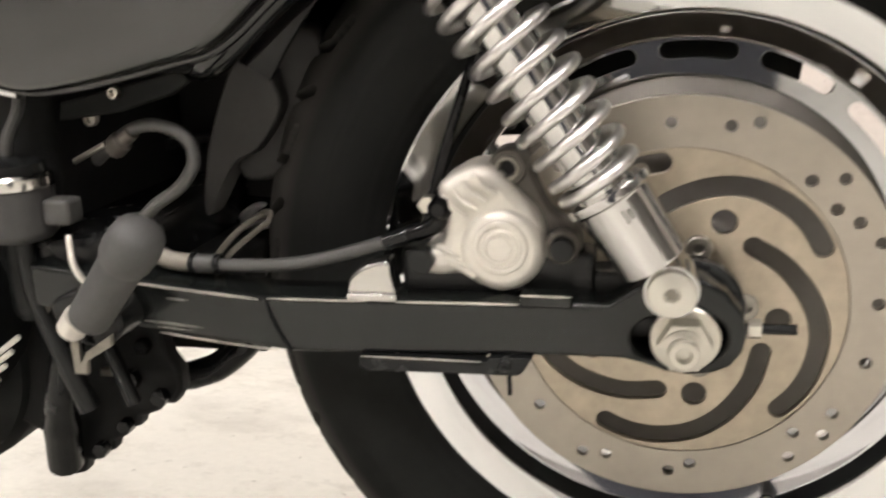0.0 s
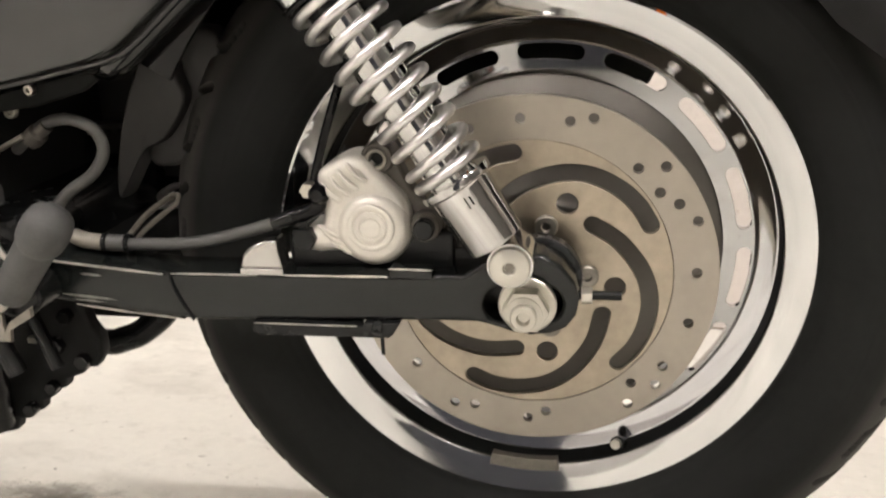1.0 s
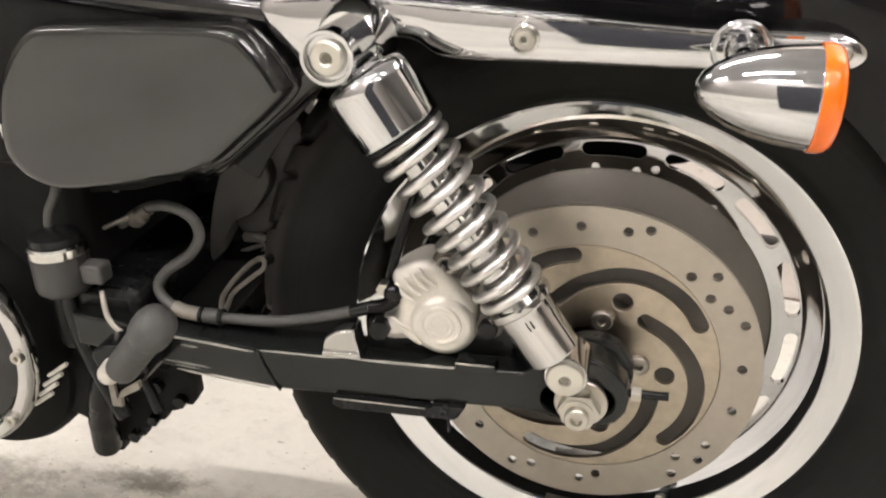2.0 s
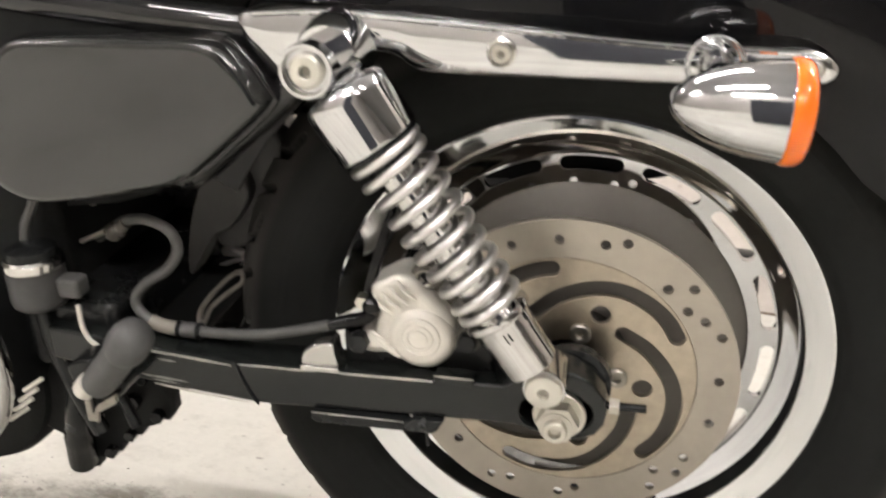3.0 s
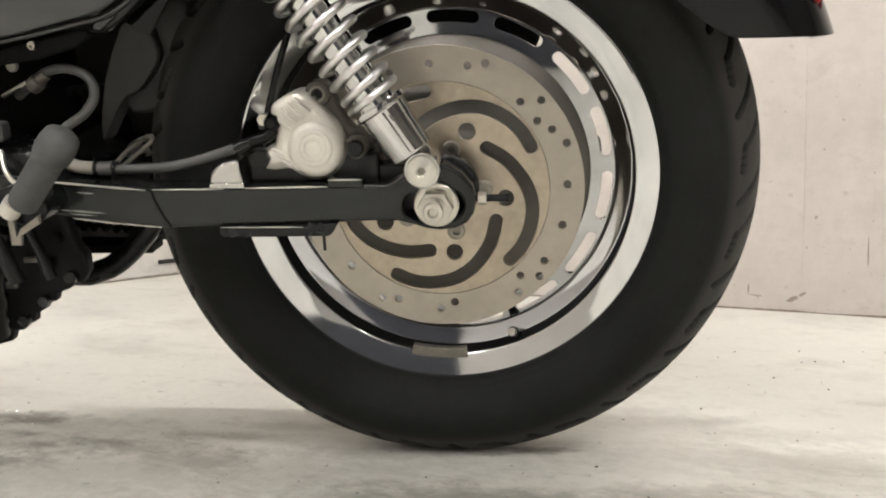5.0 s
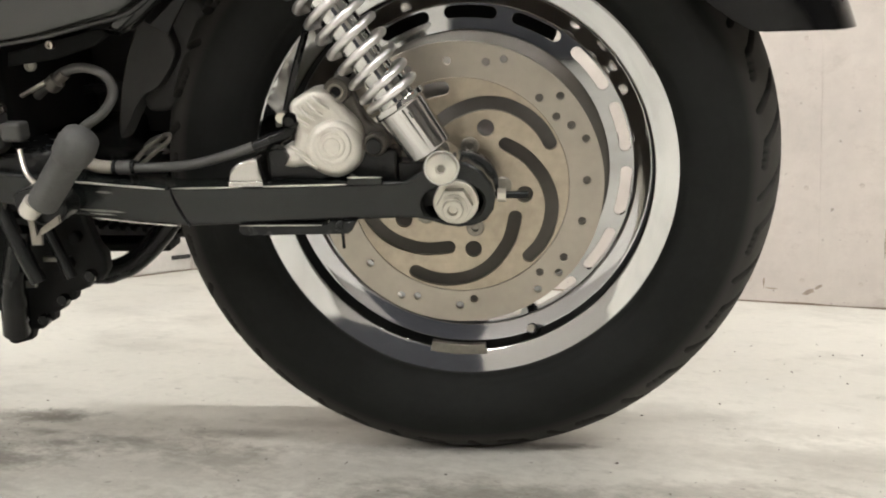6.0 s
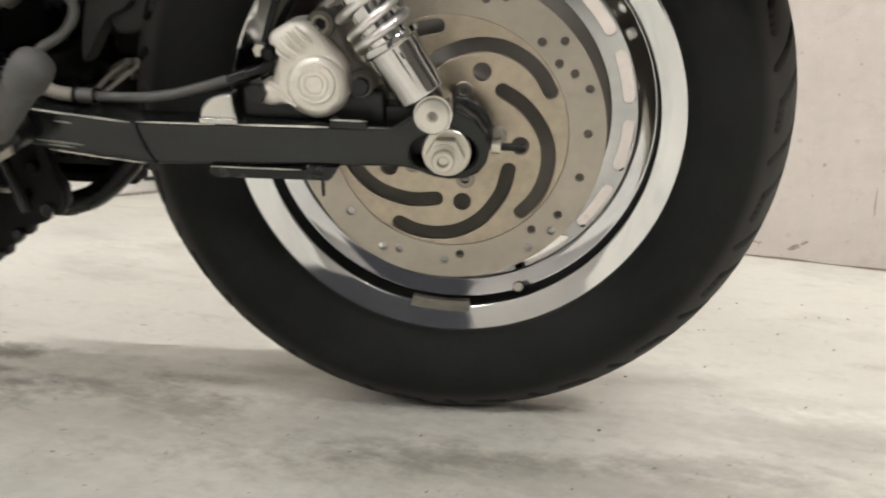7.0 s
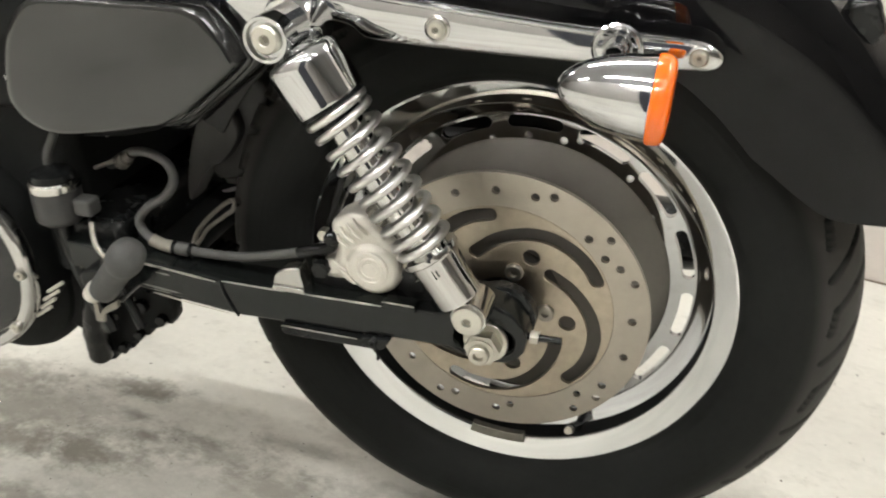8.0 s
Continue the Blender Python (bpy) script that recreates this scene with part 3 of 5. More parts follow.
slot_lines = [stadium([polar(0.1705, 16.2 + 24 * k + a) for a in (-7.2, -4.8, -2.4, 0, 2.4, 4.8, 7.2)], 0.0062) for k in range(15)]
part("slotted_plate", plate([circle(0, 0, 0.1788, 160), circle(0, 0, 0.1525, 120)] + slot_lines, -0.0062, 0.007, 0.0003), CHROME_DARK, wheel, "chrome plate with long slots")
part("dish", lathe([(0.1535, -0.004), (0.1535, 0.003), (0.150, 0.0055), (0.135, 0.012), (0.095, 0.030), (0.060, 0.044), (0.052, 0.050), (0.052, 0.066), (0.030, 0.070), (0.030, -0.04), (0.048, 0.030), (0.090, 0.018), (0.148, -0.004)], HUB, 96, True), DISH, wheel, "satin grey wheel dish", 40)
weight_out = [polar(0.2005, a) for a in range(-102, -82, 2)] + [polar(0.1885, a) for a in range(-84, -104, -2)]
part("balance_weight", plate([weight_out], -0.0475, 0.008, 0.001), ZINC_DARK, wheel, "grey clip-on balance weight")
vs = bmesh.new()
add_tube(vs, [(0.0750, -0.020, -0.1830), (0.0735, -0.030, -0.1765), (0.0715, -0.042, -0.1705)], 0.0062, 16)
valve = part("valve_stem", vs, BLACK_SATIN, wheel, "black rubber tyre valve")
part("valve_cap", tube([(0.0717, -0.041, -0.171), (0.0705, -0.050, -0.1670)], 0.0044, 14), STEEL, valve, "bright metal valve cap")
for child in (wheel, *wheel.children, *valve.children):
    child.data.transform(WHEEL_SET) if child.data.users == 1 else None
part("pulley", lathe([(0.115, -0.070), (0.115, -0.098), (0.108, -0.100), (0.050, -0.085), (0.030, -0.085), (0.030, -0.06), (0.1, -0.065)], HUB, 72, True), BLACK_SATIN, wheel, "black belt pulley")

# -- brake disc --
hole_at = [(0.1290, 112), (0.1284, 94), (0.1291, 77), (0.1362, 70), (0.1211, 48), (0.1367, 42), (0.1210, 36), (0.1289, 29), (0.1365, 21), (0.1292, 3),
           (0.1298, -16), (0.1301, -35), (0.1225, -48), (0.1367, -42), (0.1360, -54), (0.1216, -84), (0.1280, -91), (0.1270, -112), (0.1334, -119), (0.1255, -140),
           (0.1290, 130), (0.1210, 152), (0.1365, 163), (0.1292, 178), (0.1298, -160)]
disc = part("brake_disc", plate([circle(0, 0, 0.1465, 180), circle(0, 0, 0.1118, 140)] + [circle(*polar(r, a), 0.0041, 20) for r, a in hole_at], -0.0795, 0.0055, 0.0004), ROTOR, motorcycle, "drilled brown-grey steel brake disc")
slot_mid = [(0.0650, 43), (0.0755, 24), (0.0872, 5), (0.0955, -10), (0.1000, -24), (0.1022, -36), (0.1022, -46)]
slot_mid = [(p.x, p.y) for p in catmull([(*polar(r, a), 0) for r, a in slot_mid], 5)]
def turned(line, deg):
    c, s = math.cos(radians(deg)), math.sin(radians(deg))
    return [(x * c - z * s, x * s + z * c) for x, z in line]
carrier_cut = [turned(stadium(slot_mid, 0.0069), 72 * k) for k in range(5)] + [circle(*polar(0.067, 65.5 + 72 * k), 0.0086, 28) for k in range(5)]
part("disc_carrier", plate([circle(0, 0, 0.1116, 160), circle(0, 0, 0.034, 64)] + carrier_cut, -0.0789, 0.0050, 0.0006), CARRIER, disc, "disc centre with five curved slots")
for k in range(5):
    bm = bmesh.new()
    x, z = polar(0.0445, 75.2 + 72 * k - 0.5)
    socket_bolt(bm, axis_y(x, -0.0785, z), 0.0092, 0.0055, 0.0036)
    part("disc_bolt", bm, ZINC_DARK, disc, "round socket-head bolt")

# -- swingarm and axle --
arm_out = [(-0.46, 0.036), (-0.377, 0.0275), (-0.330, 0.0225), (-0.278, 0.0185), (-0.200, 0.0195), (-0.102, 0.0210), (-0.046, 0.0225), (-0.034, 0.0305), (-0.020, 0.0385), (-0.004, 0.0420),
           (0.012, 0.0400), (0.026, 0.0320), (0.0360, 0.0190), (0.0392, 0.0060), (0.0370, -0.0070), (0.0300, -0.0170), (0.019, -0.0222), (0.004, -0.0240), (-0.010, -0.0222), (-0.022, -0.0180),
           (-0.036, -0.0148), (-0.060, -0.0148), (-0.099, -0.0160), (-0.180, -0.0190), (-0.262, -0.0215), (-0.320, -0.0160), (-0.374, -0.0095), (-0.46, 0.004)]
arm_slot = stadium([(-0.0175, -0.0005), (-0.008, 0.0), (0.004, 0.0005), (0.0135, 0.001)], 0.0138, 10)
arm = part("swingarm", plate([arm_out, arm_slot], -0.142, 0.040, 0.0034), ARM, motorcycle, "black painted swingarm with scuffed edges")
part("weld_seam", tube(catmull([(-0.2790, -0.1425, 0.0190), (-0.2760, -0.1432, 0.006), (-0.2690, -0.1432, -0.010), (-0.2620, -0.1425, -0.0215)], 5), 0.0013, 8), BLACK_SATIN, arm)
part("slot_backing", plate([stadium([(-0.02, 0), (0.016, 0)], 0.016, 10)], -0.108, 0.006, 0.001), BLACK_MATTE, arm)
part("edge_tab", box((-0.102, -0.1445, 0.0190), (-0.069, -0.128, 0.0268), 0.0016), ARM, arm, "small black edge tab")
bracket = part("hose_bracket", plate([smooth2([(-0.2185, 0.0190), (-0.2185, 0.0315), (-0.2115, 0.0395), (-0.2015, 0.0440), (-0.1905, 0.0450), (-0.1890, 0.0360), (-0.1870, 0.0190), (-0.2030, 0.0185)], 5)], -0.1400, 0.022, 0.0030), BRACKET, arm, "worn silver rounded bracket", 50)
part("bracket_foot", box((-0.2195, -0.1430, 0.0180), (-0.1850, -0.1220, 0.0235), 0.0012), BRACKET, bracket)
# Bright tubes put in as lamp highlights along the edges, partly bare worn metal.
for x0, z0, x1, z1, r in ((-0.388, 0.0268, -0.283, 0.0172, 0.0012), (-0.278, 0.0170, -0.206, 0.0176, 0.0009), (-0.186, 0.0182, -0.104, 0.0194, 0.0011), (-0.102, 0.0268, -0.069, 0.0268, 0.0009), (-0.210, -0.0190, -0.128, -0.0188, 0.0006), (-0.362, -0.0118, -0.310, -0.0180, 0.0010), (-0.316, -0.0172, -0.272, -0.0212, 0.0008)):
    part("worn_edge", tube([(x0 + (x1 - x0) * u, -0.1415 - 0.003 * (z0 == 0.0268) - 0.0075 * (z0 == -0.0190), z0 + (z1 - z0) * u) for u in (0, 0.25, 0.5, 0.75, 1)], [r * 0.4, r, r * 0.8, r, r * 0.4], 8), BOLT, arm, "bright strip for the edge highlight and bare worn metal")
for x0, z0, x1, z1, w in ((-0.374, -0.0030, -0.326, -0.0068, 0.0016), (-0.372, -0.0064, -0.328, -0.0100, 0.0011), (-0.356, 0.0148, -0.335, 0.0132, 0.0014)):
    part("scuff", tube([(x0, -0.1412, z0), ((x0 + x1) / 2, -0.1414, (z0 + z1) / 2), (x1, -0.1412, z1)], [w * 0.5, w, w * 0.5], 8), SCUFF, arm, "scuffed paint")
gm = plate([[(-0.2115, -0.0205), (-0.124, -0.0190), (-0.122, -0.0160), (-0.094, -0.0150), (-0.100, -0.0250), (-0.104, -0.0280), (-0.2065, -0.0295), (-0.2115, -0.0265)]], -0.1485, 0.010, 0.001)
part("lower_guard", gm, BLACK_SATIN, arm, "black bolted lower guard strip")
part("guard_lip", box((-0.211, -0.1490, -0.0212), (-0.126, -0.128, -0.0188), 0.0006), BLACK_SATIN, arm)
part("guard_pin", tube([(-0.110, -0.143, -0.024), (-0.1095, -0.143, -0.044)], 0.0016, 8), BLACK_SATIN, arm)
bm = bmesh.new()
socket_bolt(bm, axis_y(-0.112, -0.1485, -0.0205), 0.0042, 0.003, 0.0016)
part("guard_screw", bm, BLACK_SATIN, arm)
part("axle_washer", lathe([(0.0, 0), (0.0215, 0), (0.0215, 0.0042), (0.0205, 0.0052), (0.010, 0.0052), (0, 0.0052)], axis_y(0.0015, -0.1425, 0.0025), 48), STEEL, arm, "large zinc axle washer")
part("axle_nut", hexagon(axis_y(0.001, -0.147, 0.0015), 0.0175, 0.0125, 0.0012), STEEL, arm, "zinc axle nut")
part("axle_end", lathe([(0.0135, 0), (0.0135, 0.0035), (0.0098, 0.0042), (0.0098, 0.0095), (0.0088, 0.0108), (0.0052, 0.0108), (0.0045, 0.0098), (0.0040, 0.006), (0, 0.006)], axis_y(0.0, -0.1575, 0.000), 32), STEEL, arm, "stepped axle end")
adj = bmesh.new()
add_tube(adj, [(0.036, -0.128, 0.0045), (0.0700, -0.128, 0.0050)], 0.0036, 12)
part("axle_adjuster", adj, BLACK_SATIN, arm, "threaded chain adjuster screw")
part("adjuster_nut", hexagon(Matrix.Translation((0.0405, -0.128, 0.0045)) @ Matrix.Rotation(radians(90), 4, "Y"), 0.0068, 0.0080, 0.0006), STEEL, arm, "pale lock nut")
part("axle", tube([(0, -0.15, 0), (0, 0.13, 0)], 0.0125, 24), STEEL, arm)
part("crossmember", box((-0.425, -0.108, -0.012), (-0.352, 0.115, 0.010), 0.008), BLACK_MATTE, arm, "black swingarm crossmember")
part("axle_spacer", lathe([(0.022, 0), (0.022, 0.03), (0.0, 0.03)], axis_y(0, -0.079, 0), 32), BLACK_SATIN, arm)
arm2 = part("swingarm_right", plate([arm_out, circle(0, 0, 0.012)], 0.112, 0.035, 0.003), BLACK_SATIN, motorcycle, "black swingarm leg of the far side")
block = bmesh.new()
add_box(block, (-0.070, -0.118, -0.012), (0.020, -0.090, 0.036), 0.004)
add_box(block, (-0.186, -0.122, 0.018), (-0.055, -0.092, 0.050), 0.005)
part("caliper_mount", block, BLACK_SATIN, motorcycle, "black brake caliper mounting plate")
part("mount_boss", lathe([(0.033, 0), (0.033, 0.012), (0.030, 0.014), (0.022, 0.014), (0.022, 0)], axis_y(0.008, -0.098, 0.010), 48, True), BLACK_SATIN, arm)

# -- shock absorber --
SA, SB, SY = (-0.1730, 0.2900), (-0.0090, 0.0410), -0.160
TOP, LOW = Vector((SA[0], SY, SA[1])), Vector((SB[0], SY, SB[1]))
SHOCK = axis_to(TOP, LOW)
shock = part("shock_absorber", lathe([(0.0, 0.0200), (0.016, 0.0190), (0.0185, 0.0205), (0.0200, 0.0230), (0.0270, 0.0245), (0.0300, 0.0262), (0.0320, 0.0295), (0.0328, 0.0330), (0.0329, 0.0360), (0.0328, 0.0700), (0.0322, 0.0722), (0.0308, 0.0730), (0.0, 0.0730)], SHOCK, 64), CHROME, motorcycle, "chrome shock absorber with coil spring and cover")
part("lower_body", lathe([(0.0, 0.226), (0.0265, 0.226), (0.0270, 0.2275), (0.0270, 0.2310), (0.0262, 0.2320), (0.0238, 0.2330), (0.0232, 0.2345), (0.0232, 0.2440), (0.0224, 0.2460), (0.0216, 0.2780), (0.0210, 0.2795), (0.0195, 0.2803), (0.0120, 0.2806), (0.0, 0.2806)], SHOCK, 64), BODY, shock, "silver lower spring seat")
along = (LOW - TOP).normalized()
NOTCH = Matrix.Translation(TOP + along * 0.2425) @ Matrix((Vector((0, -1, 0)).cross(along), Vector((0, -1, 0)), along)).transposed().to_4x4()
# No slots are cut; black bars give the shade inside them.
mark = bmesh.new()
for x, h in ((0.0076, 0.0030), (0.0040, 0.0042)):
    add_box(mark, (x - 0.0004, 0.0195, -h), (x + 0.0004, 0.0232, h), 0.0001, NOTCH)
part("adjuster_notch", mark, BLACK_MATTE, shock, "black bars painted as the shade in adjuster slots")
part("damper_body", lathe([(0.0, 0.07), (0.0165, 0.07), (0.0165, 0.206), (0.0185, 0.2075), (0.0185, 0.228), (0.0, 0.228)], SHOCK, 56), BODY, shock, "polished damper body")
part("shroud_ring", lathe([(0.0, 0.0731), (0.0300, 0.0731), (0.0310, 0.0738), (0.0310, 0.0752), (0.0300, 0.0760), (0.0, 0.0760)], SHOCK, 48), BLACK_SATIN, shock, "black rubber ring under the chrome cover")
part("bump_stop", lathe([(0.0165, 0.076), (0.0195, 0.077), (0.0195, 0.092), (0.0165, 0.094)], SHOCK, 40), BLACK_SATIN, shock, "black rubber bump stop")
coil = []
turns, dead = 9.9, 0.95


def coil_height(n):
    """Height of the n-th turn: the end turns lie close together, the others are evenly open."""
    close, span = 0.0074, 0.1440
    pitch = (span - 2 * dead * close) / (turns - 2 * dead)
    if n < dead:
        return n * close
    if n > turns - dead:
        return span - (turns - n) * close
    return dead * close + (n - dead) * pitch


for i in range(int(turns * 32) + 1):
    n = i / 32
    rad = 0.0272 - 0.0030 * n / turns
    a = 2 * math.pi * n + 0.6
    coil.append(SHOCK @ Vector((rad * math.cos(a), rad * math.sin(a), 0.0775 + coil_height(n))))
part("spring", tube(coil, 0.0037, 12), SPRING, shock, "bright steel coil spring", 60)
part("top_eye", lathe([(0.0, -0.038), (0.0190, -0.038), (0.0195, -0.036), (0.0195, 0.0170), (0.0190, 0.0185), (0.0165, 0.0185), (0.0160, 0.0175), (0.0155, 0.0135), (0.0, 0.0135)], axis_y(SA[0] - 0.002, SY - 0.008, SA[1] - 0.004), 48), CHROME, shock, "chrome upper eye")
bm = bmesh.new()
socket_bolt(bm, axis_y(SA[0] - 0.002, SY - 0.020, SA[1] - 0.004), 0.0125, 0.0075, 0.0042)
top_bolt = part("top_bolt", bm, BOLT, shock, "zinc socket bolt")
star(top_bolt, SA[0] - 0.002, SY - 0.0226, SA[1] - 0.004, 0.0040)
part("bottom_eye", lathe([(0.0, -0.032), (0.0160, -0.032), (0.0170, -0.030), (0.0170, 0.0050), (0.0162, 0.0065), (0.0150, 0.0065), (0.0, 0.0065)], axis_y(SB[0], SY - 0.004, SB[1]), 48), BODY, shock, "silver lower eye")
bm = bmesh.new()
add_lathe(bm, [(0.0146, 0), (0.0146, 0.0030), (0.0138, 0.0044), (0.0100, 0.0056), (0.0050, 0.0060), (0.0044, 0.0056), (0.0038, 0.0026), (0, 0.0026)], axis_y(SB[0], SY - 0.0105, SB[1]), 36)
low_bolt = part("bottom_bolt", bm, BOLT, shock, "domed zinc bolt")
star(low_bolt, SB[0], SY - 0.0136, SB[1], 0.0036)

# -- brake caliper and hose --
cal_out = smooth2([(-0.158, 0.093), (-0.147, 0.103), (-0.133, 0.109), (-0.119, 0.106), (-0.104, 0.090), (-0.0915, 0.076), (-0.0868, 0.059), (-0.0895, 0.042), (-0.0995, 0.0290), (-0.1155, 0.0225), (-0.1310, 0.0265), (-0.143, 0.0335), (-0.160, 0.0325), (-0.171, 0.037), (-0.168, 0.052), (-0.157, 0.056), (-0.155, 0.072)], 5)
caliper = part("brake_caliper", plate([cal_out], -0.1300, 0.042, 0.0085), CAST, motorcycle, "silver cast brake caliper", 50)
part("caliper_boss", lathe([(0.0, -0.006), (0.0290, -0.006), (0.0286, -0.002), (0.0272, 0.0015), (0.0248, 0.0042), (0.0222, 0.0058), (0.0200, 0.0064), (0.0, 0.0066)], axis_y(-0.1155, -0.1285, 0.0530), 48), CAST, caliper, "", 60)
part("piston_cap", lathe([(0.0180, 0), (0.0180, 0.0022), (0.0172, 0.0030), (0.0145, 0.0030), (0.0138, 0.0020), (0.0122, 0.0020), (0.0116, 0.0030), (0.0092, 0.0034), (0.0086, 0.0024), (0.0076, 0.0024), (0.0070, 0.0034), (0, 0.0036)], axis_y(-0.1158, -0.1344, 0.0560), 48), CAST, caliper, "ringed piston cap", 25)
for k in range(4):
    a = Vector((-0.1545 + 0.0068 * k, -0.1292, 0.0885 + 0.0052 * k))
    part("rib", tube(catmull([a, a + Vector((0.008, -0.004, -0.008)), a + Vector((0.017, -0.0045, -0.014))], 4), [0.0008] + [0.0018] * 7 + [0.0006], 8), CAST, caliper)
for k in range(3):
    a = Vector((-0.1590 + 0.0045 * k, -0.1290, 0.0555 - 0.006 * k))
    part("rib", tube(catmull([a, a + Vector((0.008, -0.003, -0.004)), a + Vector((0.017, -0.002, -0.010))], 4), [0.0008] + [0.0018] * 7 + [0.0006], 8), CAST, caliper)
for x, y, z, r in ((-0.1120, -0.1180, 0.1055, 0.0072), (-0.0765, -0.1240, 0.0545, 0.0062)):
    part("mounting_lug", lathe([(0.0, -0.02), (r + 0.0055, -0.02), (r + 0.0055, 0.002), (r + 0.0040, 0.004), (r, 0.004), (r - 0.0006, 0.0055), (r * 0.72, 0.0055), (r * 0.68, 0.004), (r * 0.68, -0.006), (0.0, -0.006)], axis_y(x, y, z), 32), LUG, caliper, "brown-grey mounting lug")
part("hollow_pin", lathe([(0.0052, -0.006), (0.0052, 0.0062), (0.0060, 0.0070), (0.0078, 0.0070), (0.0084, 0.0062), (0.0084, -0.006)], axis_y(-0.1120, -0.1180, 0.1055), 28, True), ZINC_DARK, caliper, "dull hollow pin")
# Black disc closes the bore and paints the shade of its depth.
part("pin_bore", lathe([(0.0053, 0.0), (0.0, 0.0)], axis_y(-0.1120, -0.1190, 0.1055), 20), BORE_SHADE, caliper)
part("lug_bolt", lathe([(0.0, 0.0), (0.0080, 0.0), (0.0080, 0.0085), (0.0070, 0.0100), (0.0, 0.0100)], axis_y(-0.0765, -0.1255, 0.0545), 28), BLACK_SATIN, caliper, "round black bolt head")
part("lug_web", plate([smooth2([(-0.125, 0.100), (-0.112, 0.116), (-0.100, 0.108), (-0.085, 0.078), (-0.067, 0.066), (-0.064, 0.050), (-0.075, 0.043), (-0.090, 0.048), (-0.100, 0.080)], 4)], -0.116, 0.018, 0.003), LUG, caliper)
part("slide_bolt", hexagon(axis_y(-0.1690, -0.1250, 0.0450), 0.0098, 0.0120, 0.0016), BLACK_SATIN, caliper, "black hex bolt")
part("bleed_screw", hexagon(axis_y(-0.1640, -0.1240, 0.0830), 0.0062, 0.0100, 0.0008), STEEL, caliper, "small bleed screw")
part("banjo_bolt", lathe([(0.0085, 0), (0.0085, 0.009), (0.0075, 0.011), (0.0045, 0.014), (0, 0.0145)], axis_y(-0.1560, -0.1230, 0.0800), 24), BLACK_GLOSS, caliper, "glossy black hose union")
part("banjo", tube(catmull([(-0.1560, -0.128, 0.0800), (-0.1580, -0.128, 0.0700), (-0.1680, -0.127, 0.0640), (-0.1780, -0.126, 0.0615)], 5), 0.0062, 12), BLACK_GLOSS, caliper)
part("bleed_line", tube(catmull([(-0.1640, -0.122, 0.0780), (-0.1600, -0.121, 0.0950), (-0.1514, -0.120, 0.1232), (-0.1403, -0.118, 0.1551), (-0.1330, -0.112, 0.1760), (-0.1200, -0.100, 0.1950)], 5), 0.0034, 10), BLACK_GLOSS, caliper, "thin glossy black brake line")
hose = part("brake_hose", tube(catmull([(-0.4300, -0.085, 0.1020), (-0.4030, -0.095, 0.1200), (-0.3850, -0.100, 0.1290), (-0.3650, -0.103, 0.1310), (-0.3450, -0.105, 0.1230), (-0.3390, -0.107, 0.1060), (-0.3500, -0.110, 0.0880), (-0.3720, -0.112, 0.0730), (-0.3840, -0.114, 0.0570), (-0.3760, -0.117, 0.0430),
                             (-0.3510, -0.120, 0.0345), (-0.3000, -0.120, 0.0335), (-0.2600, -0.120, 0.0365), (-0.2200, -0.121, 0.0465), (-0.1750, -0.125, 0.0615)], 8), 0.0049, 14), HOSE, motorcycle, "black rubber brake hose")
for x in (-0.3430, -0.3235):
    part("hose_clip", lathe([(0.0062, 0), (0.0078, 0.0006), (0.0078, 0.0036), (0.0062, 0.0042)], axis_to((x, -0.120, 0.034), (x + 0.04, -0.120, 0.0336)), 20), BLACK_SATIN, hose, "black hose clip")
part("hose_sleeve", lathe([(0.0060, 0), (0.0070, 0.0006), (0.0070, 0.0145), (0.0060, 0.015)], axis_to((-0.3388, -0.120, 0.034), (-0.30, -0.120, 0.0336)), 20), HOSE, hose, "grey sleeve between the hose clips")
part("hose_sleeve", tube(catmull([(-0.3690, -0.1183, 0.0385), (-0.3600, -0.1190, 0.0355), (-0.3500, -0.1196, 0.0344), (-0.3432, -0.1200, 0.0340)], 4), 0.0066, 18), CABLE, hose, "pale brown crimped sleeve")
part("hose_ferrule", tube([(-0.1960, -0.123, 0.0540), (-0.1740, -0.125, 0.0620)], 0.0058, 14), BLACK_SATIN, hose)
part("clip_tail", tube(catmull([(-0.3240, -0.1130, 0.0345), (-0.3390, -0.0880, 0.0255), (-0.3470, -0.0660, 0.0262), (-0.3400, -0.0500, 0.0368), (-0.3300, -0.0300, 0.0452), (-0.3180, -0.0200, 0.0470)], 5), 0.0027, 10), CABLE, hose, "thin pale cable tail")
part("clip_tail", tube(catmull([(-0.3230, -0.1130, 0.0335), (-0.3380, -0.0780, 0.0215), (-0.3420, -0.0560, 0.0235), (-0.3215, -0.0500, 0.0400), (-0.3118, -0.0480, 0.0476), (-0.3140, -0.0400, 0.0520), (-0.3240, -0.0320, 0.0500)], 5), 0.0024, 10), CABLE, hose, "thin pale cable tail")

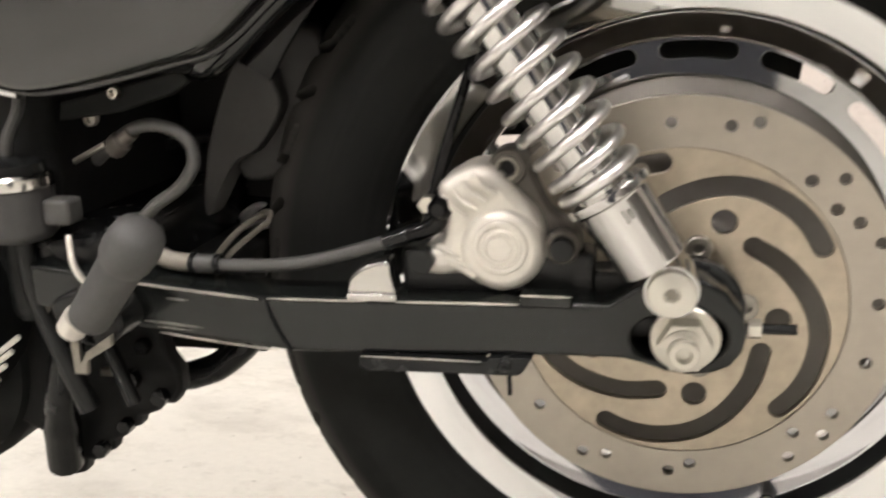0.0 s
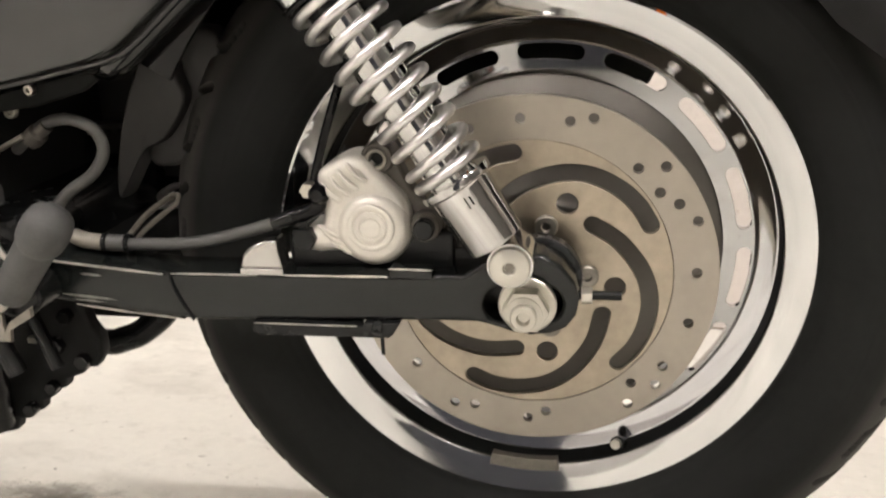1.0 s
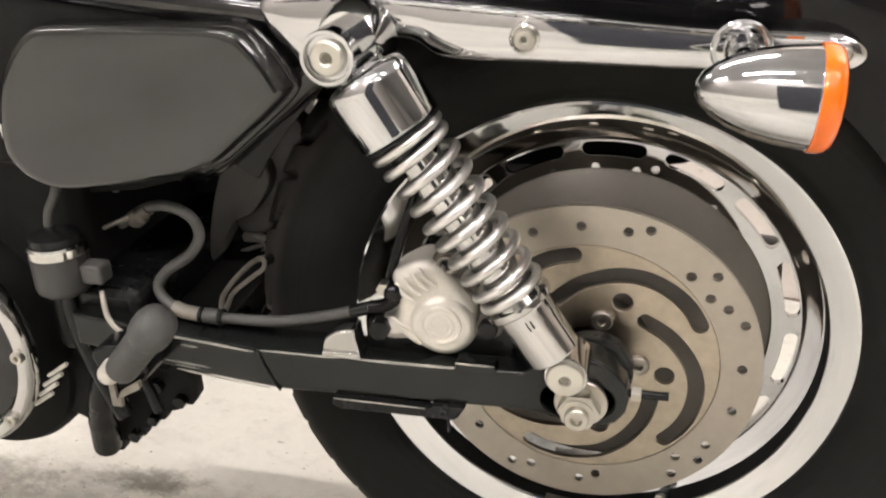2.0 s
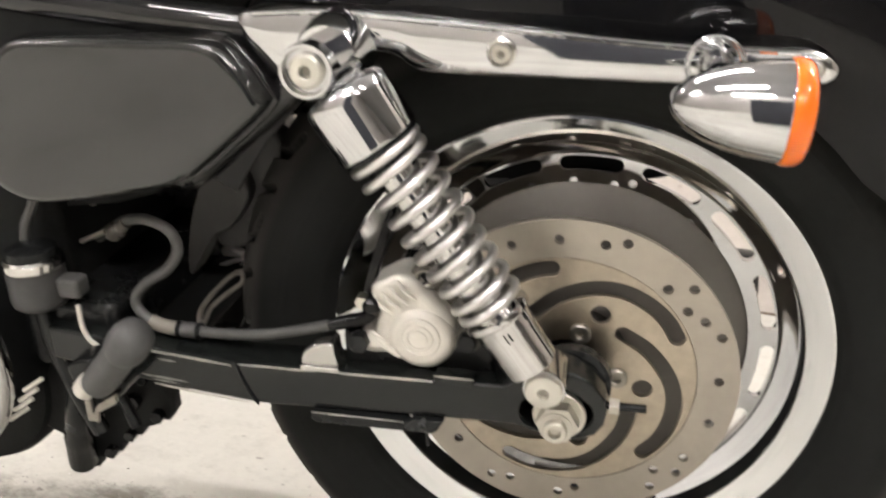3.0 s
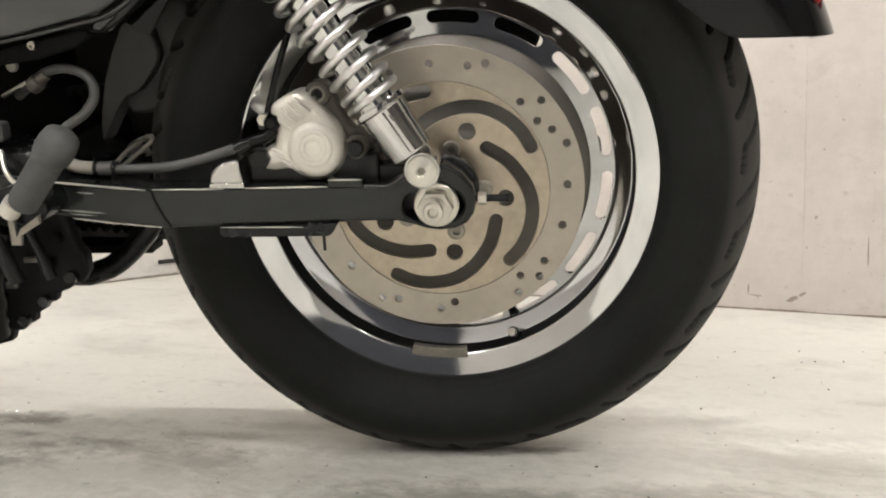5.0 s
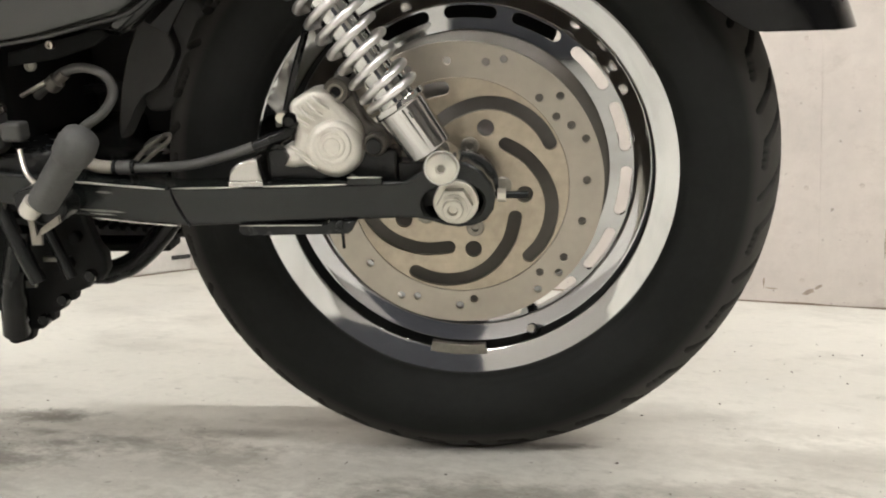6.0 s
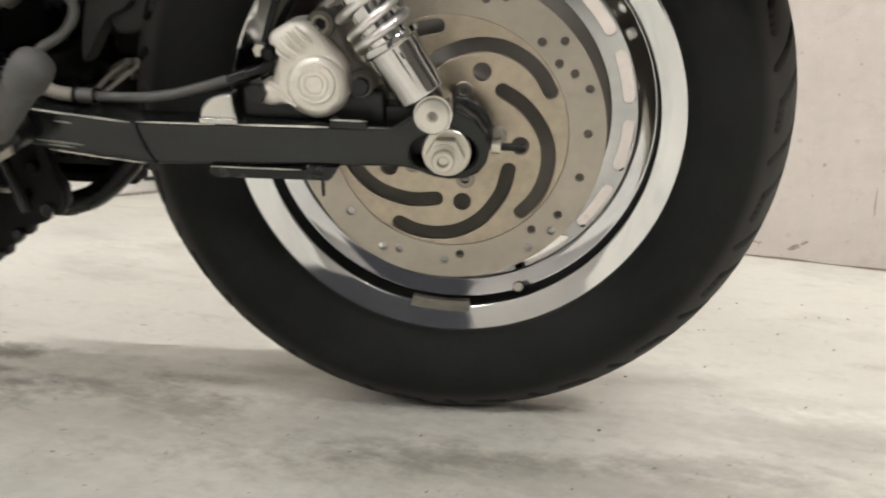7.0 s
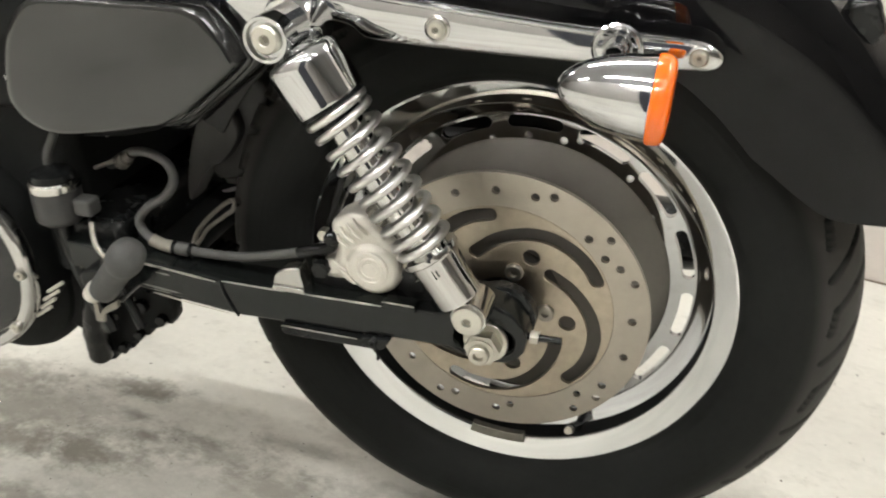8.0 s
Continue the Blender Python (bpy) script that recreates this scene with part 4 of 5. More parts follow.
# -- rear fender, strut and lights --
def fender_mesh():
    prof = catmull([(-0.098, 0.286, 0), (-0.0995, 0.305, 0), (-0.1000, 0.323, 0), (-0.0990, 0.350, 0), (-0.0920, 0.378, 0), (-0.0760, 0.400, 0), (-0.0430, 0.4150, 0), (0, 0.4190, 0)], 8)
    half = [(p.x, p.y) for p in prof]
    prof = half + [(-y, r) for y, r in half[::-1]][1:]
    bm = bmesh.new()
    steps = 64
    grid = []
    for i in range(steps + 1):
        row = []
        for y, r in prof:
            a0 = math.degrees(math.asin(min(0.1495 / r, 1)))
            a0 += 11.5 * max(0, (0.325 - r) / 0.039) ** 2.6
            a = radians(a0 + (150 - a0) * i / steps)
            deg = math.degrees(a)
            r = max(r, 0.286 + 0.006 * min(1, max(0, (deg - 45) / 15)) + 0.030 * min(1, max(0, (deg - 98) / 14)))
            row.append((y, r, a))
        grid.append(row)
    rows = []
    for inner in (0, 1):
        layer = []
        for row in grid:
            line = []
            for y, r, a in row:
                k = 0.0035 * inner
                yy, rr = y * (1 - k / 0.098), r - (k if abs(y) < 0.09 else 0)
                line.append(bm.verts.new((rr * math.cos(a), yy, rr * math.sin(a))))
            layer.append(line)
        rows.append(layer)
    n = len(prof)
    for layer in rows:
        for i in range(steps):
            for j in range(n - 1):
                bm.faces.new((layer[i][j], layer[i][j + 1], layer[i + 1][j + 1], layer[i + 1][j]))
    o, q = rows
    for i in range(steps):
        for j in (0, n - 1):
            bm.faces.new((o[i][j], o[i + 1][j], q[i + 1][j], q[i][j]))
    for j in range(n - 1):
        for i in (0, steps):
            bm.faces.new((o[i][j], o[i][j + 1], q[i][j + 1], q[i][j]))
    return bm


part("rear_fender", fender_mesh(), BLACK_GLOSS, motorcycle, "gloss black rear fender over the wheel", 50)
strut_out = smooth2([(-0.252, 0.305), (-0.243, 0.3160), (-0.215, 0.3195), (-0.172, 0.3185), (-0.110, 0.3145), (-0.047, 0.3090), (0.010, 0.3035), (0.071, 0.2995), (0.145, 0.2970), (0.166, 0.2930), (0.1760, 0.2830), (0.1715, 0.2735), (0.150, 0.2705),
                     (0.073, 0.2690), (0.010, 0.2695), (-0.046, 0.2705), (-0.098, 0.2715), (-0.116, 0.2740), (-0.127, 0.2825), (-0.142, 0.2860), (-0.156, 0.2815), (-0.172, 0.2660), (-0.198, 0.2580), (-0.219, 0.2610), (-0.236, 0.2800)], 5)


def bowed_bar(outline, y_face, thick, rise):
    """A forged bar: its front face bows out across its height, and its rim is rounded."""
    xs = sorted({round(x, 5) for x, _ in outline})
    lo, hi = xs[0], xs[-1]
    stations = [lo + (hi - lo) * (0.5 - 0.5 * math.cos(math.pi * k / 120)) for k in range(1, 120)]
    bm = bmesh.new()
    rings = []
    for x in stations:
        cut = sorted(a[1] + (b[1] - a[1]) * (x - a[0]) / (b[0] - a[0]) for a, b in zip(outline, outline[1:] + outline[:1]) if (a[0] - x) * (b[0] - x) < 0)
        z0, z1 = cut[0], cut[-1]
        h = (z1 - z0) / 2
        end = min(1, math.sqrt(max(0.0, min(x - lo, hi - x)) / 0.010))
        ring = []
        for k in range(25):
            v = -1 + k / 12
            bow = rise * end * (1 - abs(v) ** 2.2) - 0.006 * max(0, (abs(v) - 0.86) / 0.14) ** 2
            ring.append(bm.verts.new((x, y_face - bow + 0.004 * (1 - end), (z0 + z1) / 2 + h * v)))
        ring += [bm.verts.new((x, y_face + thick, z1)), bm.verts.new((x, y_face + thick, z0))]
        rings.append(ring)
    k = len(rings[0])
    for a, b in zip(rings, rings[1:]):
        for i in range(k):
            bm.faces.new((a[i], a[(i + 1) % k], b[(i + 1) % k], b[i]))
    bm.faces.new(rings[0])
    bm.faces.new(rings[-1])
    return bm


strut = part("fender_strut", bowed_bar(strut_out, -0.1225, 0.022, 0.0050), CHROME, motorcycle, "chromed fender strut bar", 50)
part("strut_lip", tube(catmull([(-0.236, -0.1235, 0.3135), (-0.172, -0.1245, 0.3150), (-0.047, -0.1250, 0.3055), (0.071, -0.1250, 0.2960), (0.150, -0.1235, 0.2930)], 8), 0.0024, 10), CHROME, strut)
part("strut_socket", lathe([(0.0, -0.004), (0.0285, -0.004), (0.0278, 0.008), (0.0262, 0.018), (0.0235, 0.027), (0.0215, 0.0310), (0.0, 0.0310)], axis_y(-0.171, -0.1240, 0.2900), 48), CHROME, strut)
for x, z, k in ((-0.0495, 0.2895, 0.9), (0.158, 0.2840, 0.72)):
    part("strut_ring", lathe([(0.0125 * k, 0), (0.0120 * k, 0.0025), (0.0100 * k, 0.0035), (0.0090 * k, 0.0030), (0.0, 0.0030)], axis_y(x, -0.1258, z), 32), CHROME_DULL, strut)
    bm = bmesh.new()
    socket_bolt(bm, axis_y(x, -0.1285, z), 0.0080 * k, 0.0050, 0.0030 * k)
    bolt = part("strut_bolt", bm, STEEL, strut, "zinc button bolt")
    star(bolt, x, -0.1302, z, 0.0028 * k)
SIG = Matrix.Translation((0.0650, -0.2080, 0.2805)) @ Matrix.Rotation(radians(93.5), 4, "Y")
signal = part("turn_signal", lathe([(0.0, 0.0), (0.0050, 0.0008), (0.0100, 0.0040), (0.0160, 0.0110), (0.0215, 0.0210), (0.0260, 0.0340), (0.0290, 0.0490), (0.0308, 0.0660), (0.0304, 0.0672), (0.0, 0.0672)], SIG, 64), CHROME, motorcycle, "chrome bullet turn signal", 50)
part("lens", lathe([(0.0, 0.0672), (0.0316, 0.0672), (0.0322, 0.0690), (0.0322, 0.0720), (0.0316, 0.0755), (0.0298, 0.0785), (0.0255, 0.0805), (0.0, 0.0815)], SIG, 64), AMBER, signal, "amber plastic lens", 50)
stem = bmesh.new()
add_tube(stem, catmull([(0.0960, -0.116, 0.2860), (0.0965, -0.150, 0.2850), (0.0970, -0.190, 0.2820)], 5), 0.0095, 20)
add_lathe(stem, [(0.0205, 0), (0.0202, 0.0018), (0.0188, 0.0030), (0.0172, 0.0026), (0.0152, 0.0008), (0.0122, 0.0008), (0.0106, 0.0050), (0, 0.0050)], axis_y(0.0960, -0.1258, 0.2850), 40)
part("stem", stem, CHROME, signal, "short chrome stem with base ring")

tail_base = [(0.3010, 0.2764), (0.3240, 0.2772), (0.3815, 0.1850), (0.3590, 0.1805)]
def tail_block(side, y_half, bevel, taper=1.0):
    bm = bmesh.new()
    a = [bm.verts.new((x, -y_half, z)) for x, z in side]
    b = [bm.verts.new((x, y_half, z)) for x, z in side]
    bm.faces.new(a)
    bm.faces.new(b[::-1])
    n = len(side)
    for i in range(n):
        bm.faces.new((a[i], b[i], b[(i + 1) % n], a[(i + 1) % n]))
    bmesh.ops.recalc_face_normals(bm, faces=bm.faces)
    bmesh.ops.bevel(bm, geom=bm.edges[:], offset=bevel, segments=4, affect="EDGES", profile=0.5)
    return bm


tail = part("tail_light", tail_block(tail_base, 0.057, 0.003), TAIL_BASE, motorcycle, "tail light with silver base and red lens", 40)
part("lens", tail_block([(0.3240, 0.2750), (0.4100, 0.2705), (0.4225, 0.2660), (0.4285, 0.2480), (0.4255, 0.1930), (0.4185, 0.1860), (0.3805, 0.1850)], 0.044, 0.008), RED, tail, "red plastic lens", 40)
part("bulb_reflector", tail_block([(0.3320, 0.264), (0.3370, 0.264), (0.3860, 0.194), (0.3810, 0.194)], 0.036, 0.002), CHROME_DULL, tail, "silver reflector plate")
part("bulb", lathe([(0.0, 0.0), (0.006, 0.0), (0.007, 0.012), (0.0105, 0.020), (0.0110, 0.027), (0.0085, 0.034), (0.0, 0.0365)], axis_to((0.3600, 0, 0.2290), (0.4000, 0, 0.2390)), 24), AMBER, tail, "amber glass bulb")
part("tail_mount", tail_block([(0.2600, 0.3180), (0.2820, 0.3240), (0.2930, 0.2970), (0.2780, 0.2730), (0.2620, 0.2840)], 0.071, 0.006), BLACK_SATIN, tail, "black rubber tail light mount")
part("side_reflector", lathe([(0.0048, -0.004), (0.0048, 0.002), (0.0040, 0.003), (0, 0.0035)], axis_to((0.3555, -0.0770, 0.1830), (0.3635, -0.0900, 0.1870)), 24), RED, tail, "small red reflector")

# -- side cover, frame and engine side --
def domed(outline, y_face, depth, edge, mat_rings=((1.0, 0.0), (0.992, 0.45), (0.975, 0.78), (0.94, 0.95), (0.88, 1.0))):
    """A bulged cover: rings of the outline shrink to its middle while they rise to -y."""
    cx = sum(p[0] for p in outline) / len(outline)
    cz = sum(p[1] for p in outline) / len(outline)
    bm = bmesh.new()
    rings = [[bm.verts.new((x, y_face + depth + edge, z)) for x, z in outline]]
    for s, h in mat_rings:
        rings.append([bm.verts.new((cx + (x - cx) * s, y_face + depth - depth * h, cz + (z - cz) * s)) for x, z in outline])
    n = len(outline)
    for a, b in zip(rings, rings[1:]):
        for i in range(n):
            bm.faces.new((a[i], a[(i + 1) % n], b[(i + 1) % n], b[i]))
    c = bm.verts.new((cx, y_face, cz))
    for i in range(n):
        bm.faces.new((rings[-1][i], rings[-1][(i + 1) % n], c))
    return bm


cover_out = smooth2([(-0.486, 0.200), (-0.482, 0.180), (-0.466, 0.165), (-0.440, 0.158), (-0.396, 0.163), (-0.340, 0.1745), (-0.300, 0.1850), (-0.262, 0.2140), (-0.226, 0.2460), (-0.227, 0.258), (-0.244, 0.2830), (-0.266, 0.2975), (-0.330, 0.2985), (-0.400, 0.2980), (-0.438, 0.2930), (-0.462, 0.270), (-0.477, 0.240)], 4)
part("side_cover", domed(cover_out, -0.150, 0.022, 0.03), COVER, motorcycle, "gloss black side cover", 60)
part("cover_trim", tube([(x, -0.130, z) for x, z in cover_out[10:44]], 0.0036, 12), RAIL, motorcycle, "black rolled cover edge")
part("cover_chrome_edge", tube(catmull([(-0.4990, -0.124, 0.2080), (-0.4950, -0.124, 0.1830), (-0.4880, -0.124, 0.1680), (-0.4760, -0.124, 0.1600), (-0.4600, -0.122, 0.1560)], 6), 0.0036, 12), CHROME, motorcycle, "chromed edge behind the side cover")
part("frame_tube", tube(catmull([(-0.350, -0.085, 0.178), (-0.318, -0.108, 0.176), (-0.270, -0.115, 0.212), (-0.205, -0.115, 0.266), (-0.190, -0.110, 0.285)], 6), 0.0125, 20), RAIL, motorcycle, "gloss black frame tube")
part("frame_rail", tube(catmull([(-0.70, -0.110, 0.352), (-0.47, -0.115, 0.327), (-0.33, -0.115, 0.3105), (-0.235, -0.110, 0.2990)], 6), 0.0150, 24), RAIL, motorcycle, "gloss black upper frame rail")
seat_bm = bmesh.new()
bmesh.ops.create_uvsphere(seat_bm, u_segments=48, v_segments=24, radius=1)
bmesh.ops.transform(seat_bm, matrix=Matrix.Translation((-0.262, 0, 0.425)) @ Matrix.Diagonal((0.20, 0.128, 0.108, 1)), verts=seat_bm.verts)
add_box(seat_bm, (-0.75, -0.085, 0.362), (-0.20, 0.085, 0.46), 0.03)
part("seat", seat_bm, VINYL, motorcycle, "rounded black vinyl seat")
bat = bmesh.new()
add_box(bat, (-0.60, -0.125, 0.168), (-0.322, 0.10, 0.33), 0.012)
add_box(bat, (-0.66, -0.10, -0.02), (-0.46, 0.12, 0.20), 0.015)
part("battery_box", bat, BLACK_MATTE, motorcycle, "matte black battery box and gearbox")
part("lower_bracket", plate([[(-0.452, 0.146), (-0.345, 0.170), (-0.347, 0.160), (-0.362, 0.150), (-0.405, 0.138), (-0.455, 0.132)]], -0.088, 0.010, 0.002), BLACK_MATTE, motorcycle, "black bracket under the side cover")
for x, y, z, r in ((-0.4440, -0.062, 0.1305, 0.0060), (-0.4037, -0.090, 0.1531, 0.0045)):
    bm = bmesh.new()
    socket_bolt(bm, axis_y(x, y, z), r, 0.005, r * 0.45)
    part("bracket_bolt", bm, STEEL, motorcycle, "small zinc bolt")
part("inner_guard", domed(smooth2([(-0.322, 0.186), (-0.270, 0.196), (-0.262, 0.170), (-0.276, 0.130), (-0.292, 0.098), (-0.307, 0.080), (-0.326, 0.075), (-0.340, 0.082), (-0.345, 0.127)], 4), -0.034, 0.012, 0.01), PLASTIC, motorcycle, "matte brown-black guard ahead of the tyre", 60)
part("inner_fender", domed(smooth2([(-0.322, 0.186), (-0.303, 0.190), (-0.297, 0.160), (-0.293, 0.136), (-0.315, 0.104), (-0.334, 0.094), (-0.347, 0.077), (-0.366, 0.048), (-0.365, 0.074), (-0.351, 0.127)], 4), -0.048, 0.02, 0.01), PLASTIC, motorcycle, "matte brown-black inner fender panel", 60)
part("far_side_panel", plate([[(-0.72, -0.13), (-0.47, -0.120), (-0.43, -0.116), (-0.385, -0.112), (-0.36, -0.085), (-0.33, -0.03), (-0.30, 0.00), (-0.290, 0.06), (-0.315, 0.13), (-0.325, 0.165), (-0.30, 0.24), (-0.24, 0.33), (-0.72, 0.36)], [(-0.345, 0.146), (-0.333, 0.146), (-0.318, 0.172), (-0.324, 0.174)]], 0.115, 0.03, 0.004), PLASTIC, motorcycle, "black panel on the far side of the frame")
part("pivot_block", box((-0.50, -0.125, -0.020), (-0.400, 0.12, 0.055), 0.012), BLACK_SATIN, motorcycle, "black swingarm pivot block")
can = part("canister", lathe([(0.0, 0.052), (0.020, 0.052), (0.0245, 0.056), (0.0255, 0.060), (0.0255, 0.089), (0.0245, 0.091), (0.0, 0.091)], Matrix.Translation((-0.4700, -0.128, 0)), 40), CANISTER, motorcycle, "black canister with a bright cap")
part("cap", lathe([(0.0, 0.091), (0.0262, 0.091), (0.0268, 0.093), (0.0262, 0.0985), (0.0240, 0.1010), (0.0, 0.1020)], Matrix.Translation((-0.4700, -0.128, 0)), 40), CHROME_DULL, can, "bright metal cap")
part("top_fitting", lathe([(0.0225, 0.1015), (0.0215, 0.108), (0.012, 0.112), (0.0, 0.112)], Matrix.Translation((-0.4700, -0.128, 0)), 32), BLACK_SATIN, can)
part("lug", box((-0.446, -0.138, 0.064), (-0.424, -0.118, 0.083), 0.004), HOSE, can)
part("stalk", tube(catmull([(-0.472, -0.125, 0.053), (-0.468, -0.128, 0.010), (-0.452, -0.128, -0.045), (-0.440, -0.125, -0.085)], 5), 0.0085, 14), BLACK_SATIN, can)
part("cable", tube(catmull([(-0.4800, -0.120, 0.108), (-0.478, -0.118, 0.125), (-0.470, -0.112, 0.145), (-0.475, -0.10, 0.170)], 5), 0.0045, 10), HOSE, can)
part("thin_pipe", tube(catmull([(-0.432, -0.130, 0.055), (-0.424, -0.140, 0.035), (-0.412, -0.142, 0.022), (-0.395, -0.140, 0.015)], 6), 0.0027, 10), STEEL, motorcycle, "thin bright metal pipe")
part("lever", tube([(-0.438, -0.100, 0.104), (-0.408, -0.105, 0.118)], 0.0024, 8), STEEL, motorcycle, "thin metal linkage rod")
part("frame_tab", plate([[(-0.3925, 0.0170), (-0.3860, 0.0235), (-0.3780, 0.0260), (-0.3660, 0.0235), (-0.3500, 0.0190), (-0.3700, 0.0178)]], -0.1120, 0.004, 0.0008), CAST, motorcycle, "pale tab on the swingarm pivot")
part("cable_tab", plate([[(-0.4640, 0.0170), (-0.4585, 0.0140), (-0.4555, 0.0000), (-0.4580, -0.0090), (-0.4620, -0.0040), (-0.4635, 0.0080)]], -0.1330, 0.003, 0.0006), LUG, motorcycle, "brown-grey cable tab")
part("hose_union", lathe([(0.0075, 0), (0.0085, 0.002), (0.0085, 0.012), (0.006, 0.014), (0.006, 0.024), (0, 0.024)], axis_to((-0.408, -0.097, 0.112), (-0.388, -0.10, 0.127)), 20), LUG, motorcycle, "grey hose union")

peg_a, peg_b = Vector((-0.3830, -0.1900, 0.0160)), Vector((-0.3260, -0.2120, 0.0790))
PEGM = axis_to(peg_a, peg_b)
pl = (peg_b - peg_a).length
peg = part("passenger_footpeg", lathe([(0.0, -0.002), (0.0115, -0.002), (0.0138, 0.0005), (0.0142, 0.004), (0.0144, pl * 0.5), (0.0147, pl * 0.70), (0.0150, pl * 0.73), (0.0170, pl * 0.77), (0.0177, pl * 0.85), (0.0174, pl * 0.95), (0.0160, pl * 1.04), (0.0100, pl * 1.095), (0.0, pl * 1.11)], PEGM, 48), PEG, motorcycle, "folded grey rubber passenger footpeg", 50)
part("peg_pin", lathe([(0.0, -0.017), (0.0088, -0.017), (0.0098, -0.015), (0.0098, 0.0), (0.0, 0.0)], Matrix.Translation((-0.0060, -0.002, 0.0020)) @ PEGM, 24), CAST, peg, "cream metal pivot pin")
part("peg_clevis", plate([smooth2([(-0.420, 0.020), (-0.395, 0.030), (-0.372, 0.020), (-0.368, 0.002), (-0.385, -0.010), (-0.410, -0.004)], 4)], -0.178, 0.030, 0.003), BLACK_SATIN, peg)
part("clevis_plate", plate([[(-0.402, 0.004), (-0.396, 0.004), (-0.396, -0.018), (-0.372, -0.004), (-0.372, 0.002), (-0.390, -0.010), (-0.392, -0.026), (-0.402, -0.026)]], -0.188, 0.004, 0.0008), ZINC_DARK, peg)

low = plate([[(-0.64, 0.0), (-0.62, -0.08), (-0.560, -0.120), (-0.520, -0.139), (-0.521, -0.166), (-0.516, -0.1765), (-0.510, -0.179), (-0.490, -0.1735), (-0.485, -0.161), (-0.474, -0.160), (-0.471, -0.154), (-0.459, -0.150), (-0.457, -0.141), (-0.445, -0.135), (-0.441, -0.128), (-0.431, -0.125), (-0.428, -0.116), (-0.412, -0.110), (-0.408, -0.103), (-0.396, -0.102), (-0.388, -0.090), (-0.388, -0.072), (-0.396, -0.060), (-0.404, -0.030), (-0.41, 0.0)]], -0.078, 0.018, 0.004)
lower = part("lower_frame", low, DUSTY, motorcycle, "matte black lower frame and stand bracket")
part("stand_arm", tube(catmull([(-0.452, -0.120, -0.030), (-0.470, -0.118, -0.080), (-0.487, -0.100, -0.125), (-0.498, -0.088, -0.158)], 5), [0.012] * 8 + [0.0145] * 8, 16), BLACK_SATIN, lower, "black stand arm")
for x, z, r in ((-0.466, -0.146, 0.007), (-0.440, -0.122, 0.0065), (-0.405, -0.094, 0.0075), (-0.430, -0.080, 0.009), (-0.415, -0.050, 0.007)):
    part("frame_nut", hexagon(axis_y(x, -0.077, z), r, 0.010, 0.001), BLACK_SATIN, lower)
for x, z, w in ((-0.448, -0.075, 0.016), (-0.424, -0.020, 0.011), (-0.476, -0.105, 0.013)):
    part("scuff_plate", box((x - w / 2, -0.083, z - 0.003), (x + w / 2, -0.076, z + 0.003), 0.001, Matrix()), STEEL, lower)
part("spring_link", tube(catmull([(-0.43, -0.110, -0.03), (-0.418, -0.112, -0.06), (-0.410, -0.112, -0.085)], 4), 0.006, 12), BLACK_SATIN, lower)
part("exhaust_bend", tube(catmull([(-0.52, 0.06, -0.110), (-0.485, 0.052, -0.134), (-0.4555, 0.05, -0.1370), (-0.4403, 0.05, -0.1330), (-0.421, 0.05, -0.1254), (-0.4009, 0.05, -0.1107), (-0.3843, 0.05, -0.0947), (-0.3674, 0.05, -0.0747), (-0.350, 0.05, -0.045), (-0.345, 0.05, 0.0)], 6), 0.0140, 20), BLACK_SATIN, motorcycle, "black bent exhaust pipe")


def belt_mesh():
    """Toothed drive belt round the rear pulley and the hidden front sprocket."""
    rear, front = (Vector((0, 0)), 0.1135), (Vector((-0.62, 0.0)), 0.078)
    path = [rear[0] + rear[1] * Vector((math.cos(radians(a)), math.sin(radians(a)))) for a in range(-93, 94, 3)]
    path += [front[0] + front[1] * Vector((math.cos(radians(a)), math.sin(radians(a)))) for a in range(93, 268, 5)]
    loop = path + path[:1]
    run = [0.0]
    for a, b in zip(loop, loop[1:]):
        run.append(run[-1] + (b - a).length)
    pitch = run[-1] / round(run[-1] / 0.014)
    marks = []
    for k in range(round(run[-1] / pitch)):
        marks += [((k + u) * pitch, deep) for u, deep in ((0.0, 0.0), (0.45, 0.0), (0.55, 0.0048), (0.90, 0.0048))]
    bm = bmesh.new()
    rings, j = [], 0
    for m, deep in marks:
        while run[j + 1] < m:
            j += 1
        d = loop[j + 1] - loop[j]
        p = loop[j] + d * ((m - run[j]) / d.length)
        inward = Vector((-d.y, d.x)).normalized()
        a, b = p - inward * 0.0045, p + inward * (0.0005 + deep)
        rings.append([bm.verts.new((q.x, y, q.y)) for q, y in ((a, 0.071), (a, 0.099), (b, 0.099), (b, 0.071))])
    for a, b in zip(rings, rings[1:] + rings[:1]):
        for i in range(4):
            bm.faces.new((a[i], a[(i + 1) % 4], b[(i + 1) % 4], b[i]))
    return bm


part("drive_belt", belt_mesh(), BELT, motorcycle, "black toothed rubber drive belt", 20)
part("belt_shield", box((-0.56, 0.066, -0.1150), (-0.375, 0.104, -0.1035), 0.003), BLACK_MATTE, motorcycle, "black shield under the drive belt")
part("primary_cover", lathe([(0.0, 0.03), (0.085, 0.03), (0.098, 0.024), (0.104, 0.012), (0.105, 0.0), (0.105, -0.10), (0.0, -0.10)], axis_y(-0.632, -0.060, -0.072) @ Matrix.Diagonal((1.05, 1.05, 1, 1)), 56), BLACK_MATTE, motorcycle, "black rounded engine case")
COVER_AT = axis_y(-0.628, -0.150, -0.006)
